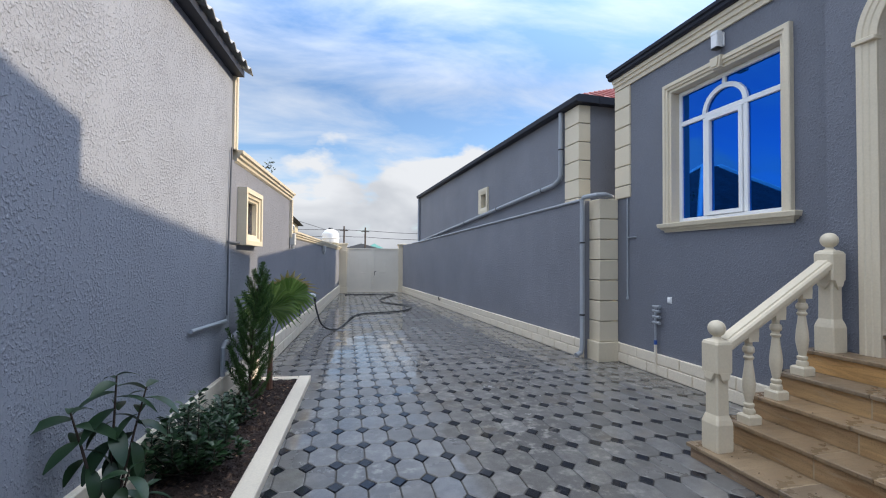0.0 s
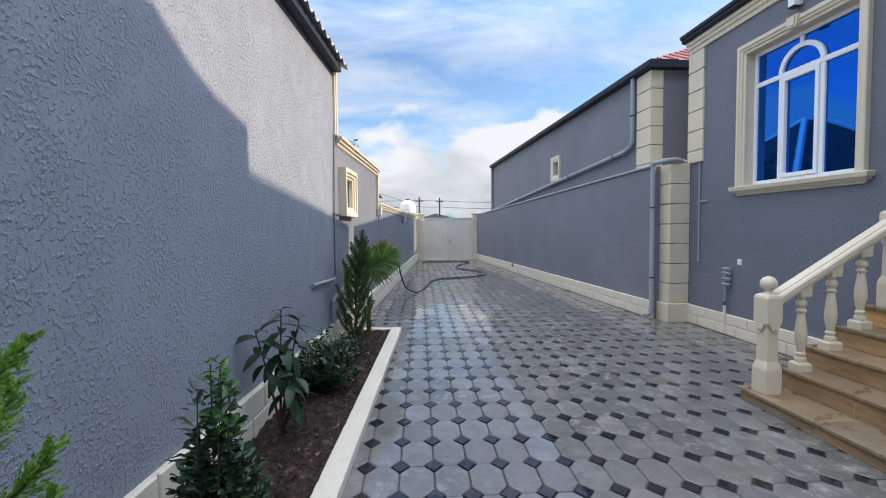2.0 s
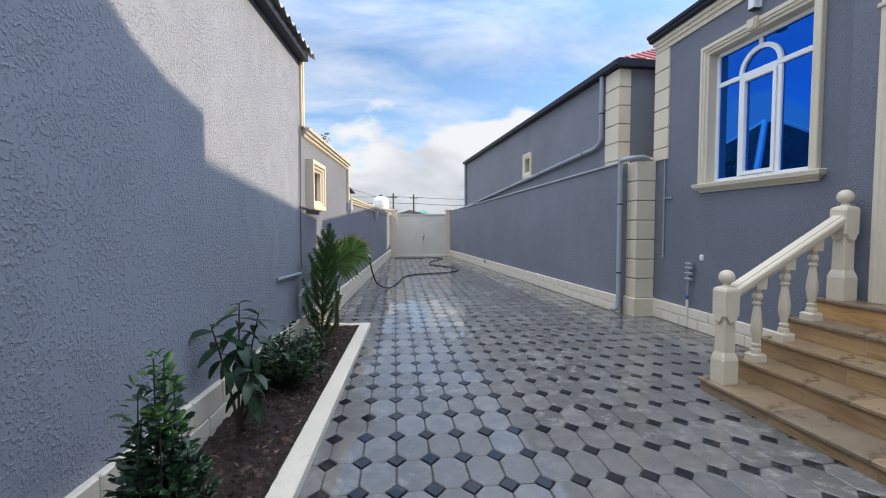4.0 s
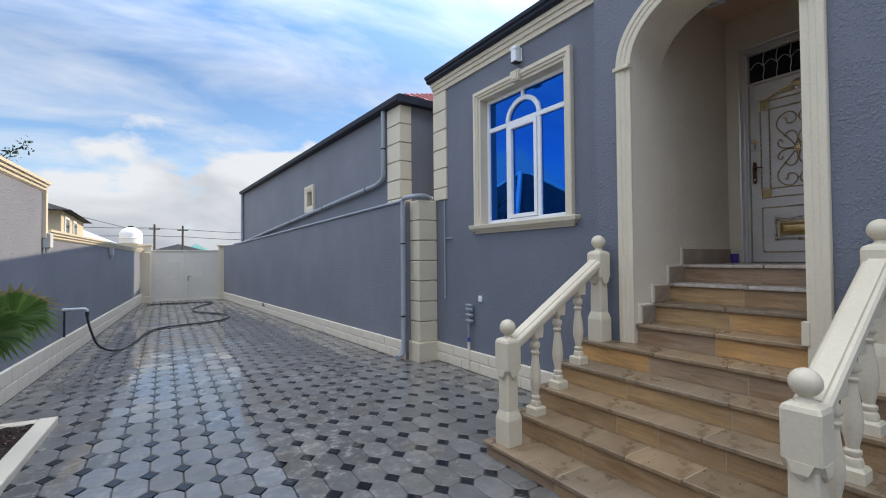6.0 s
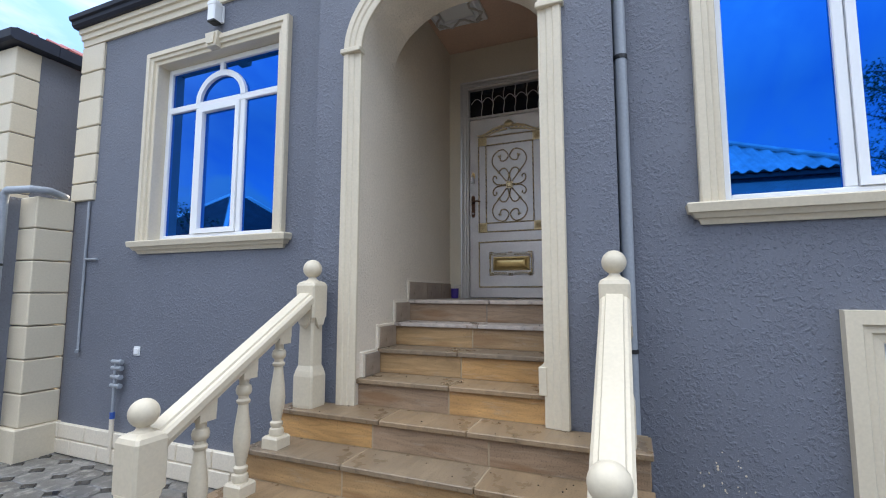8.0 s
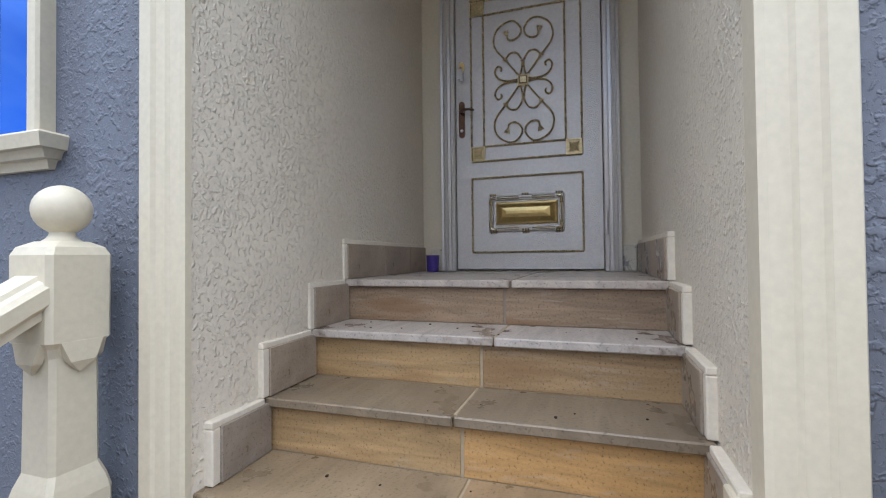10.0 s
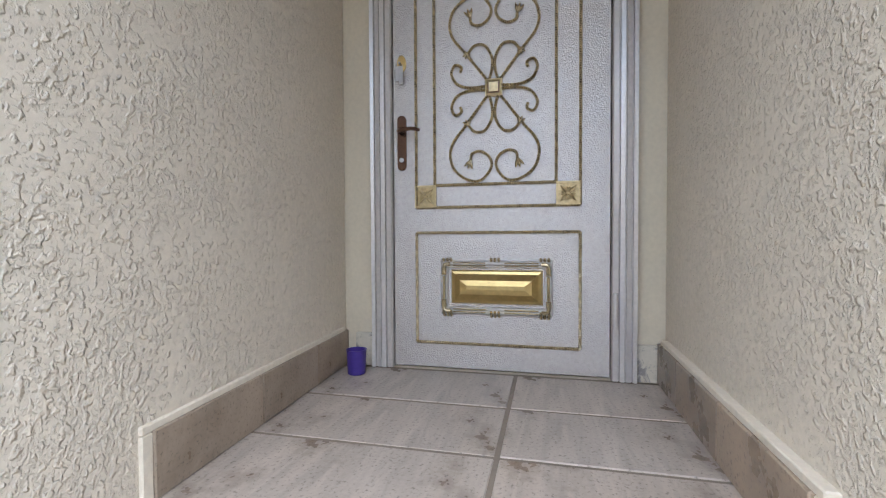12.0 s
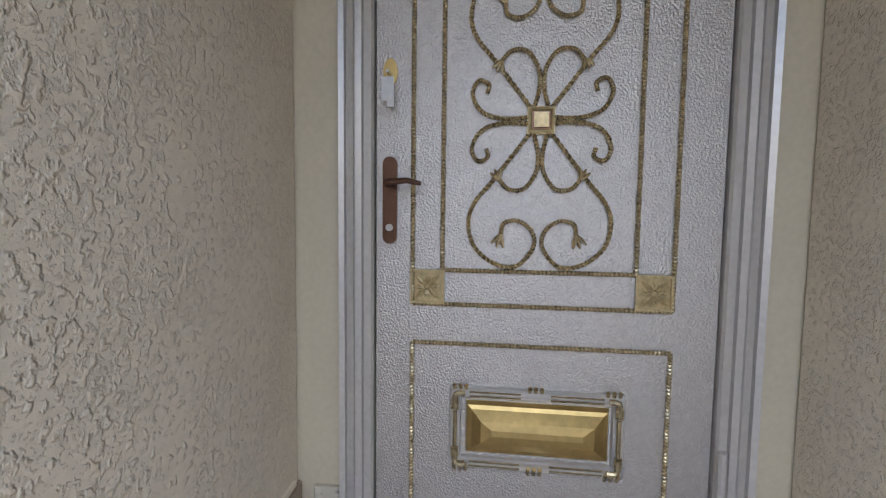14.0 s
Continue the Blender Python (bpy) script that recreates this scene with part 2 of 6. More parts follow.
def paver_material(name, col, per, bloom_amt=1.0, spec=0.5):
    """Concrete paver, rinsed with water: tone and gloss differ from piece to piece, pale lime bloom."""
    m = bpy.data.materials.new(name)
    nt = nodes_of(m)
    co = nd(nt, "ShaderNodeNewGeometry").outputs["Position"]
    r = nd(nt, "ShaderNodeObjectInfo").outputs["Random"] if per == "object" else nd(nt, "ShaderNodeNewGeometry").outputs["Random Per Island"]
    n1 = nd(nt, "ShaderNodeTexNoise", {"Vector": co, "Scale": 9.0, "Detail": 6.0, "Roughness": 0.65}).outputs[0]
    n2 = nd(nt, "ShaderNodeTexNoise", {"Vector": co, "Scale": 0.8, "Detail": 3.0}).outputs[0]
    n3 = nd(nt, "ShaderNodeTexNoise", {"Vector": co, "Scale": 140.0, "Detail": 2.0}).outputs[0]
    c = mixc(nt, 1.0, col, ramp(nt, r, [(0.0, grey(0.66)), (0.5, (1.0, 0.99, 0.97)), (1.0, grey(1.34))]), "MULTIPLY")
    c = mixc(nt, 1.0, c, ramp(nt, n1, [(0.3, grey(0.8)), (0.7, grey(1.2))]), "MULTIPLY")
    c = mixc(nt, 1.0, c, ramp(nt, n3, [(0.3, grey(0.85)), (0.7, grey(1.15))]), "MULTIPLY")
    bloom = math_(nt, "MULTIPLY", ramp(nt, n1, [(0.52, grey(0)), (0.68, grey(1))]), ramp(nt, n2, [(0.45, grey(0)), (0.62, grey(0.7 * bloom_amt))]))
    c = mixc(nt, bloom, c, (0.42, 0.40, 0.36))
    n4 = nd(nt, "ShaderNodeTexNoise", {"Vector": co, "Scale": 2.6, "Detail": 5.0, "Roughness": 0.6}).outputs[0]
    c = mixc(nt, ramp(nt, n4, [(0.55, grey(0)), (0.72, grey(0.45 * bloom_amt))]), c, (0.20, 0.165, 0.125))
    wet = math_(nt, "ADD", math_(nt, "ADD", math_(nt, "MULTIPLY", n2, 0.75), math_(nt, "MULTIPLY", n4, 0.35)), math_(nt, "MULTIPLY", r, 0.36))
    film = ramp(nt, wet, [(0.54, grey(0)), (0.80, grey(1))])
    c = mixc(nt, 1.0, c, ramp(nt, film, [(0.0, grey(1.06)), (1.0, grey(0.80))]), "MULTIPLY")
    rough = ramp(nt, film, [(0.0, grey(0.36)), (0.5, grey(0.17)), (1.0, grey(0.035))])
    b = nd(nt, "ShaderNodeBsdfPrincipled", {"Base Color": c, "Roughness": rough, "Specular IOR Level": spec})
    bp = nd(nt, "ShaderNodeBump", {"Height": n1, "Strength": ramp(nt, film, [(0.0, grey(0.30)), (1.0, grey(0.05))]), "Distance": 0.004})
    bp2 = nd(nt, "ShaderNodeBump", {"Height": n3, "Strength": ramp(nt, film, [(0.0, grey(0.22)), (1.0, grey(0.02))]), "Distance": 0.001, "Normal": bp.outputs[0]})
    nt.links.new(bp2.outputs[0], b.inputs["Normal"])
    nd(nt, "ShaderNodeOutputMaterial", {0: b.outputs[0]})
    return m


def leaf_material(name, a, b_, rough=0.4):
    m = bpy.data.materials.new(name)
    nt = nodes_of(m)
    co = nd(nt, "ShaderNodeTexCoord").outputs["Object"]
    geo = nd(nt, "ShaderNodeNewGeometry")
    r = geo.outputs["Random Per Island"]
    oi = nd(nt, "ShaderNodeObjectInfo").outputs["Random"]
    n = nd(nt, "ShaderNodeTexNoise", {"Vector": co, "Scale": 7.0, "Detail": 3.0}).outputs[0]
    f = math_(nt, "ADD", math_(nt, "MULTIPLY", r, 0.5), math_(nt, "ADD", math_(nt, "MULTIPLY", n, 0.5), math_(nt, "MULTIPLY", oi, 0.1)))
    c = ramp(nt, f, [(0.2, a), (0.85, b_)])
    p = nd(nt, "ShaderNodeBsdfPrincipled", {"Base Color": c, "Roughness": rough})
    t = nd(nt, "ShaderNodeBsdfTranslucent", {"Color": c})
    mx = nd(nt, "ShaderNodeMixShader", {0: 0.18, 1: p.outputs[0], 2: t.outputs[0]})
    nd(nt, "ShaderNodeOutputMaterial", {0: mx.outputs[0]})
    return m


GREYP, GREYL = (0.154, 0.168, 0.206), (0.262, 0.283, 0.328)
M = {}
M["stucco"] = material("grey_stucco", GREYP, 0.62, var=0.07, var_scale=0.9, stucco=(62.0, 0.0044), tall=1.0)
M["stucco_left"] = material("grey_stucco_coarse", GREYL, 0.6, var=0.07, var_scale=0.7, stucco=(58.0, 0.0066), tall=0.95)
M["stucco_far"] = material("grey_stucco_fine", (0.178, 0.188, 0.222), 0.65, var=0.10, var_scale=0.8, stucco=(44.0, 0.004))
M["porch"] = material("cream_stucco", (0.748, 0.668, 0.550), 0.55, var=0.05, var_scale=1.2, stucco=(82.0, 0.0047), tall=0.88)
M["cream"] = material("cream_paint", (0.655, 0.582, 0.445), 0.45, var=0.05, fine=0.04, bump=0.25, bump_scale=30, bump_dist=0.003)
M["plinth"] = material("pale_plinth_paint", (0.73, 0.66, 0.54), 0.45, var=0.07, bump=0.3, bump_scale=18, bump_dist=0.004, stain=((0.45, 0.40, 0.32), 5.0, 0.62, 0.9))
M["white"] = material("white_plastic", (0.80, 0.82, 0.84), 0.3, var=0.03, fine=0.01)
M["gatepaint"] = material("cream_gate_paint", (0.66, 0.62, 0.54), 0.4, var=0.05)
M["eave"] = material("dark_blue_sheet_metal", (0.018, 0.022, 0.036), 0.55, var=0.2, spec=0.3)
M["pipe"] = material("grey_plastic_pipe", (0.31, 0.34, 0.38), 0.4, var=0.08)
M["steel"] = material("galvanised_steel", (0.5, 0.5, 0.5), 0.3, metal=1.0)
M["dark"] = material("dark_rubber", (0.015, 0.016, 0.018), 0.45)
M["red"] = material("red_roof_sheet", (0.34, 0.09, 0.078), 0.5, var=0.15)
M["corr"] = material("weathered_corrugated_sheet", (0.40, 0.41, 0.42), 0.55, var=0.3, var_scale=3.0, metal=0.2)
M["wood"] = material("dark_timber", (0.07, 0.05, 0.04), 0.7)
M["stone"] = stone_material("sandstone_riser", "object")
M["tread"] = tread_material("sandstone_tread", "object")
M["treadpale"] = tread_material("dry_pale_sandstone", "object", 0.66)
M["treadblot"] = tread_material("blotched_pale_sandstone", "object", 0.74, 1.0)
M["mortar"] = material("pale_mortar", (0.40, 0.315, 0.21), 0.85, var=0.15, bump=0.3)
M["joint"] = material("brown_dirty_joint", (0.25, 0.205, 0.165), 0.85, var=0.2, bump=0.3)
M["paver"] = paver_material("grey_paver", (0.170, 0.166, 0.160), "object")
M["paver_far"] = paver_material("grey_paver_joined", (0.170, 0.166, 0.160), "island")
M["inset"] = paver_material("black_paver", (0.014, 0.016, 0.022), "object", 0.3, 0.30)
M["inset_far"] = paver_material("black_paver_joined", (0.014, 0.016, 0.022), "island", 0.3, 0.30)
M["grout"] = material("dark_joint_sand", (0.055, 0.053, 0.05), 0.8, var=0.2, bump=0.4)
M["earth"] = material("bare_ground", (0.16, 0.14, 0.11), 0.9, var=0.3)
M["soil"] = material("dark_damp_soil", (0.024, 0.0125, 0.009), 0.9, var=0.35, var_scale=6, fine=0.4, fine_scale=45, bump=1.0, bump_scale=45, bump_dist=0.02, stain=((0.12, 0.072, 0.048), 11.0, 0.56, 0.66))
M["chipped"] = material("chipped_cream_paint", (0.62, 0.57, 0.47), 0.6, var=0.08, stain=((0.27, 0.25, 0.235), 16.0, 0.50, 0.58), bump=0.4, bump_scale=40, bump_dist=0.003)
M["skirt"] = tread_material("skirting_sandstone", "object", 0.30)
M["frost"] = material("pale_glass", (0.42, 0.44, 0.44), 0.15, var=0.05)
M["conduit"] = material("dark_grey_conduit", (0.10, 0.11, 0.13), 0.45, var=0.1)
M["palmdry"] = leaf_material("dry_palm_tips", (0.28, 0.24, 0.10), (0.50, 0.44, 0.24), 0.6)
M["plaster"] = material("smooth_cream_plaster", (0.725, 0.65, 0.535), 0.6, var=0.05, bump=0.5, bump_scale=35, bump_dist=0.006)
M["litter"] = material("dry_brown_leaf", (0.17, 0.10, 0.06), 0.8, per="island", per_amt=0.6)
M["leafdark"] = leaf_material("dark_glossy_leaf", (0.010, 0.030, 0.014), (0.036, 0.085, 0.030), 0.30)
M["leafbig"] = leaf_material("broad_green_leaf", (0.012, 0.034, 0.017), (0.045, 0.095, 0.038), 0.36)
M["leafnew"] = leaf_material("fresh_green_leaf", (0.05, 0.14, 0.025), (0.12, 0.25, 0.05), 0.4)
M["conifer"] = leaf_material("conifer_scale_leaf", (0.075, 0.18, 0.02), (0.28, 0.48, 0.06), 0.55)
M["conifer_dark"] = leaf_material("dark_conifer_leaf", (0.025, 0.068, 0.020), (0.10, 0.205, 0.042), 0.55)
M["palm"] = leaf_material("fan_palm_leaf", (0.09, 0.18, 0.035), (0.29, 0.42, 0.12), 0.4)
M["bark"] = material("brown_bark", (0.055, 0.036, 0.026), 0.85, var=0.3, bump=0.6, bump_scale=60, bump_dist=0.004)
M["palmbark"] = material("reddish_palm_stem", (0.16, 0.075, 0.045), 0.8, var=0.3, bump=0.6, bump_scale=50, bump_dist=0.004)
M["doorpaint"] = material("hammered_silver_paint", (0.58, 0.555, 0.53), 0.27, metal=0.68, var=0.03, bump=1.0, bump_scale=160, bump_dist=0.0036)
M["silver"] = material("silver_paint", (0.57, 0.545, 0.52), 0.32, metal=0.35, var=0.04)
M["gold"] = material("worn_gold_paint", (0.56, 0.41, 0.17), 0.30, metal=0.85, var=0.12, var_scale=20)
M["antique"] = material("antique_gold", (0.50, 0.40, 0.22), 0.35, metal=0.5, var=0.2, var_scale=60)
M["rope"] = material("gold_brushed_silver_iron", (0.50, 0.42, 0.27), 0.22, metal=0.80, var=0.25, var_scale=60)
M["bronze"] = material("brown_bronze", (0.15, 0.085, 0.06), 0.25, metal=0.85, var=0.1)
M["purple"] = material("purple_plastic", (0.06, 0.035, 0.24), 0.35, var=0.05)
M["peach"] = material("peach_ceiling_paint", (0.60, 0.42, 0.32), 0.7, var=0.05)
M["tank"] = material("white_plastic_tank", (0.75, 0.77, 0.78), 0.4)
M["teal"] = material("teal_roof_sheet", (0.08, 0.26, 0.22), 0.5)
M["slate"] = material("dark_grey_roof", (0.035, 0.037, 0.04), 0.85, var=0.4, var_scale=2.5, bump=1.0, bump_scale=9, bump_dist=0.05, spec=0.2)
M["buff"] = material("buff_render", (0.50, 0.44, 0.31), 0.8)
M["paleroof"] = material("pale_grey_roof", (0.50, 0.51, 0.50), 0.6)
M["blueplastic"] = material("blue_plastic", (0.03, 0.09, 0.35), 0.4)


def mirror_glass():
    m = bpy.data.materials.new("blue_mirror_glass")
    nt = nodes_of(m)
    co = nd(nt, "ShaderNodeTexCoord").outputs["Object"]
    n = nd(nt, "ShaderNodeTexNoise", {"Vector": co, "Scale": 1.6, "Detail": 1.0}).outputs[0]
    bp = nd(nt, "ShaderNodeBump", {"Height": n, "Strength": 0.12, "Distance": 0.004})
    b = nd(nt, "ShaderNodeBsdfPrincipled", {"Base Color": (0.010, 0.12, 0.52, 1), "Metallic": 1.0, "Roughness": 0.02, "Normal": bp.outputs[0]})
    nd(nt, "ShaderNodeOutputMaterial", {0: b.outputs[0]})
    return m


def dark_glass():
    m = bpy.data.materials.new("dark_glass")
    nt = nodes_of(m)
    b = nd(nt, "ShaderNodeBsdfPrincipled", {"Base Color": (0.006, 0.008, 0.014, 1), "Roughness": 0.04})
    nd(nt, "ShaderNodeOutputMaterial", {0: b.outputs[0]})
    return m


M["mirror"], M["darkglass"] = mirror_glass(), dark_glass()

# ---- building helpers ----


def part(name, bm, mat, parent=None, label="", at=None, smooth=False):
    """Links a bmesh as one mesh object, under a thing or a part, or free."""
    me = bpy.data.meshes.new(name)
    bmesh.ops.recalc_face_normals(bm, faces=bm.faces[:]) if len(bm.faces) < 20000 else None
    bm.to_mesh(me)
    bm.free()
    for mm in (mat if isinstance(mat, (list, tuple)) else [mat]):
        me.materials.append(mm)
    if smooth:
        me.shade_smooth()
        me.set_sharp_from_angle(angle=radians(38))
    ob = new(name, me)
    if parent:
        ob.parent = parent
    if at is not None:
        ob.matrix_basis = at
    if label:
        ob["label"] = label
    return ob


def thing(name, label, category, at=None, group="", kind=""):
    ob = new(name)
    ob.empty_display_size = 0.1
    if at is not None:
        ob.matrix_basis = at
    return tagged(ob, label, category, group, kind)


def B():
    return bmesh.new()


def box(bm, x0, x1, y0, y1, z0, z1, bev=0.0):
    """A box, its edges chamfered by bev."""
    x0, x1, y0, y1, z0, z1 = min(x0, x1), max(x0, x1), min(y0, y1), max(y0, y1), min(z0, z1), max(z0, z1)
    vs = [bm.verts.new((x, y, z)) for x in (x0, x1) for y in (y0, y1) for z in (z0, z1)]
    fs = [bm.faces.new([vs[i] for i in q]) for q in ((0, 1, 3, 2), (4, 6, 7, 5), (0, 4, 5, 1), (2, 3, 7, 6), (0, 2, 6, 4), (1, 5, 7, 3))]
    if bev > 0:
        es = {e for f in fs for e in f.edges}
        bmesh.ops.bevel(bm, geom=list(es), offset=bev, segments=1, affect="EDGES", profile=0.5)
    return bm


def tube(bm, pts, r, seg=10, caps=True):
    """A round bar along points; r a number or one for each point."""
    pts = [Vector(p) for p in pts]
    rs = r if isinstance(r, (list, tuple)) else [r] * len(pts)
    rings, prev = [], None
    for i, p in enumerate(pts):
        d = (pts[min(i + 1, len(pts) - 1)] - pts[max(i - 1, 0)]).normalized()
        if prev is None:
            a = d.orthogonal().normalized()
        else:
            a = (prev - d * prev.dot(d)).normalized()
        prev = a
        b = d.cross(a)
        rings.append([bm.verts.new(p + rs[i] * (a * math.cos(k * math.tau / seg) + b * math.sin(k * math.tau / seg))) for k in range(seg)])
    for q, w in zip(rings, rings[1:]):
        for k in range(seg):
            bm.faces.new((q[k], q[(k + 1) % seg], w[(k + 1) % seg], w[k]))
    if caps:
        bm.faces.new(rings[0][::-1]), bm.faces.new(rings[-1])
    return bm


def lathe(bm, prof, seg=24, at=(0, 0, 0)):
    """A turned body about z; prof: (radius, height) from the foot up."""
    o = Vector(at)
    rings = [[bm.verts.new(o + Vector((r * math.cos(k * math.tau / seg), r * math.sin(k * math.tau / seg), z))) for k in range(seg)] for r, z in prof]
    for q, w in zip(rings, rings[1:]):
        for k in range(seg):
            bm.faces.new((q[k], q[(k + 1) % seg], w[(k + 1) % seg], w[k]))
    bm.faces.new(rings[0][::-1]), bm.faces.new(rings[-1])
    return bm


def offset_line(path, d, closed):
    """A polyline moved sideways by d (to its left), mitred."""
    n, out = len(path), []
    for i in range(n):
        p = Vector(path[i])
        a = Vector(path[i - 1]) if (i > 0 or closed) else None
        c = Vector(path[(i + 1) % n]) if (i < n - 1 or closed) else None
        ns = []
        for u, v in ((a, p), (p, c)):
            if u is not None and v is not None:
                t = (v - u).normalized()
                ns.append(Vector((-t.y, t.x)))
        m = sum(ns, Vector((0, 0))).normalized()
        out.append(p + m * (d / max(m.dot(ns[0]), 0.3)))
    return out


def moulding(bm, path, prof, to3d, closed=False):
    """Sweeps a profile of (sideways, proud) along a flat path; to3d(u, v, proud) places it."""
    lines = []
    for d, p in prof:
        lines.append([bm.verts.new(to3d(q.x, q.y, p)) for q in offset_line(path, d, closed)])
    n = len(path)
    for q, w in zip(lines, lines[1:]):
        for i in range(n if closed else n - 1):
            j = (i + 1) % n
            bm.faces.new((q[i], q[j], w[j], w[i]))
    if not closed:
        bm.faces.new([l[0] for l in lines]), bm.faces.new([l[-1] for l in lines][::-1])
    return bm


def prism(bm, poly, to3d, p0, p1):
    """A flat outline given a thickness from p0 to p1."""
    a = [bm.verts.new(to3d(u, v, p0)) for u, v in poly]
    b = [bm.verts.new(to3d(u, v, p1)) for u, v in poly]
    bm.faces.new(a), bm.faces.new(b[::-1])
    for i in range(len(poly)):
        j = (i + 1) % len(poly)
        bm.faces.new((a[i], b[i], b[j], a[j]))
    return bm


def pierced(bm, x0, x1, y0, y1, z0, z1, holes):
    """A wall between x0 and x1 with rectangular holes (ya, yb, za, zb) right through it."""
    ys = sorted({y0, y1, *[h[0] for h in holes], *[h[1] for h in holes]})
    zs = sorted({z0, z1, *[h[2] for h in holes], *[h[3] for h in holes]})
    solid = lambda i, j: 0 <= i < len(ys) - 1 and 0 <= j < len(zs) - 1 and not any(
        h[0] - 1e-6 <= ys[i] and ys[i + 1] <= h[1] + 1e-6 and h[2] - 1e-6 <= zs[j] and zs[j + 1] <= h[3] + 1e-6 for h in holes)
    cache = {}

    def v(x, y, z):
        if (x, y, z) not in cache:
            cache[(x, y, z)] = bm.verts.new((x, y, z))
        return cache[(x, y, z)]

    for i in range(len(ys) - 1):
        for j in range(len(zs) - 1):
            if not solid(i, j):
                continue
            a, b, c, d = ys[i], ys[i + 1], zs[j], zs[j + 1]
            for x in (x0, x1):
                bm.faces.new((v(x, a, c), v(x, b, c), v(x, b, d), v(x, a, d)))
            for ok, p, q in ((solid(i - 1, j), (a, c), (a, d)), (solid(i + 1, j), (b, c), (b, d)), (solid(i, j - 1), (a, c), (b, c)), (solid(i, j + 1), (a, d), (b, d))):
                if not ok:
                    bm.faces.new((v(x0, *p), v(x1, *p), v(x1, *q), v(x0, *q)))
    return bm


GZ = 0.05                                   # the yard's paved level
LEFT = pose(-1.434, 0, 0, 0, 0, -4.57)      # along the boundary wall opposite the house: x into the yard, y along it
RIGHT = pose(4.02, 6.6, 0, 0, 0, 3.3)       # along the yard wall past the house: -x into the yard
UPPER = pose(4.10, 7.0, 0, 0, 0, 2.0)       # the building behind that wall

# ---- ground and paving bed ----
bm = B()
box(bm, -400, 400, -400, 700, -0.30, -0.03)
tagged(part("ground", bm, M["earth"]), "bare earth ground around the yard", "ground", kind="structure")
bm = B()
box(bm, -1.9, 6.0, -9, 21.6, -0.025, GZ - 0.012)
paving = tagged(part("pavement", bm, M["grout"]), "wet octagonal grey pavers with black insets", "paving", kind="structure")

# ---- the house ----
HX = 4.45
bm = pierced(B(), HX, HX + 0.3, -6.0, 1.08, GZ - 0.06, 4.476, [(-1.181, 0.531, 2.125, 3.856), (-0.94, -0.09, GZ - 0.06, 1.40)])
tagged(part("wall_house_south", bm, M["stucco"]), "dark blue-grey stuccoed front wall with a basement door", "wall", kind="structure")
bm = pierced(B(), HX, HX + 0.3, 3.19, 6.445, GZ - 0.06, 4.476, [(3.731, 5.243, 2.105, 3.856)])
tagged(part("wall_house_north", bm, M["stucco"]), "dark blue-grey stuccoed front wall of the house", "wall", kind="structure")
bm = B()
box(bm, HX + 0.3, 12, 6.25, 6.445, 0, 4.6), box(bm, HX + 0.3, 12, -6.0, -5.7, 0, 4.6), box(bm, 11.7, 12, -5.7, 6.25, 0, 4.6)
tagged(part("wall_house_rear", bm, M["stucco"]), "plain side and rear walls of the house", "wall", kind="structure")
bm = B()
box(bm, HX + 0.31, 12, -6.0, 6.44, 4.605, 4.64)
tagged(part("ceiling_house", bm, M["eave"]), "flat roof deck of the house", "roof", kind="structure")

bm = B()
vs = [bm.verts.new(p) for p in ((4.40, -6.1, 4.655), (12.2, -6.1, 4.655), (12.2, 6.46, 4.655), (4.40, 6.46, 4.655), (8.21, -2.1, 7.42), (8.21, 2.67, 7.42))]
for f in ((0, 1, 4), (1, 2, 5, 4), (2, 3, 5), (3, 0, 4, 5)):
    bm.faces.new([vs[i] for i in f])
tagged(part("roof_house", bm, M["red"]), "red sheet-metal hip roof over the house", "roof", kind="structure")

# porch block with its arched opening
CY, AW, AZ, AB = 2.1525, 0.6475, 3.415, 0.515
PX0, PX1 = 4.28, 4.76


def gable(y):
    """Height of the porch block's unseen swept-up top, shaped to shade the boundary wall."""
    # south half falls more slowly, only to lengthen its shadow on that wall
    d = abs(y - 2.135) * (1.0 if y > 2.135 else 0.6)
    return 5.87 - 0.70 * d if d < 0.3 else 5.66 - 0.42 * (d - 0.3) if d < 0.6 else 5.534 - 0.25 * (d - 0.6)



arch = [(CY + AW * math.cos(k * math.pi / 28), AZ + AB * math.sin(k * math.pi / 28)) for k in range(29)]
bm = B()
f3 = lambda y, z, p: (p, y, z)
box(bm, PX0, PX1, CY + AW, 3.19, 0, AZ), box(bm, PX0, PX1, 1.08, CY - AW, 0, AZ)
cols = [(3.19, AZ)] + arch + [(1.08, AZ)]
for (ya, za), (yb, zb) in zip(cols, cols[1:]):
    va = [bm.verts.new(p) for p in ((PX0, ya, za), (PX0, yb, zb), (PX0, yb, gable(yb)), (PX0, ya, gable(ya)))]
    vb = [bm.verts.new(p) for p in ((PX1, ya, za), (PX1, yb, zb), (PX1, yb, gable(yb)), (PX1, ya, gable(ya)))]
    bm.faces.new(va), bm.faces.new(vb[::-1])
    bm.faces.new((va[3], va[2], vb[2], vb[3])), bm.faces.new((va[0], vb[0], vb[1], va[1]))
bmesh.ops.remove_doubles(bm, verts=bm.verts[:], dist=1e-5)
bm.normal_update()
for f in bm.faces:
    c = f.calc_center_median()
    inside = CY - AW - 0.01 < c.y < CY + AW + 0.01 and abs(f.normal.x) < 0.3 and c.z < AZ + AB + 0.01
    f.material_index = 1 if inside or c.x > PX1 - 0.01 else 0
tagged(part("wall_portal", bm, [M["stucco"], M["porch"]]), "stuccoed porch block with a round-headed opening", "wall", kind="structure")
bm = B()
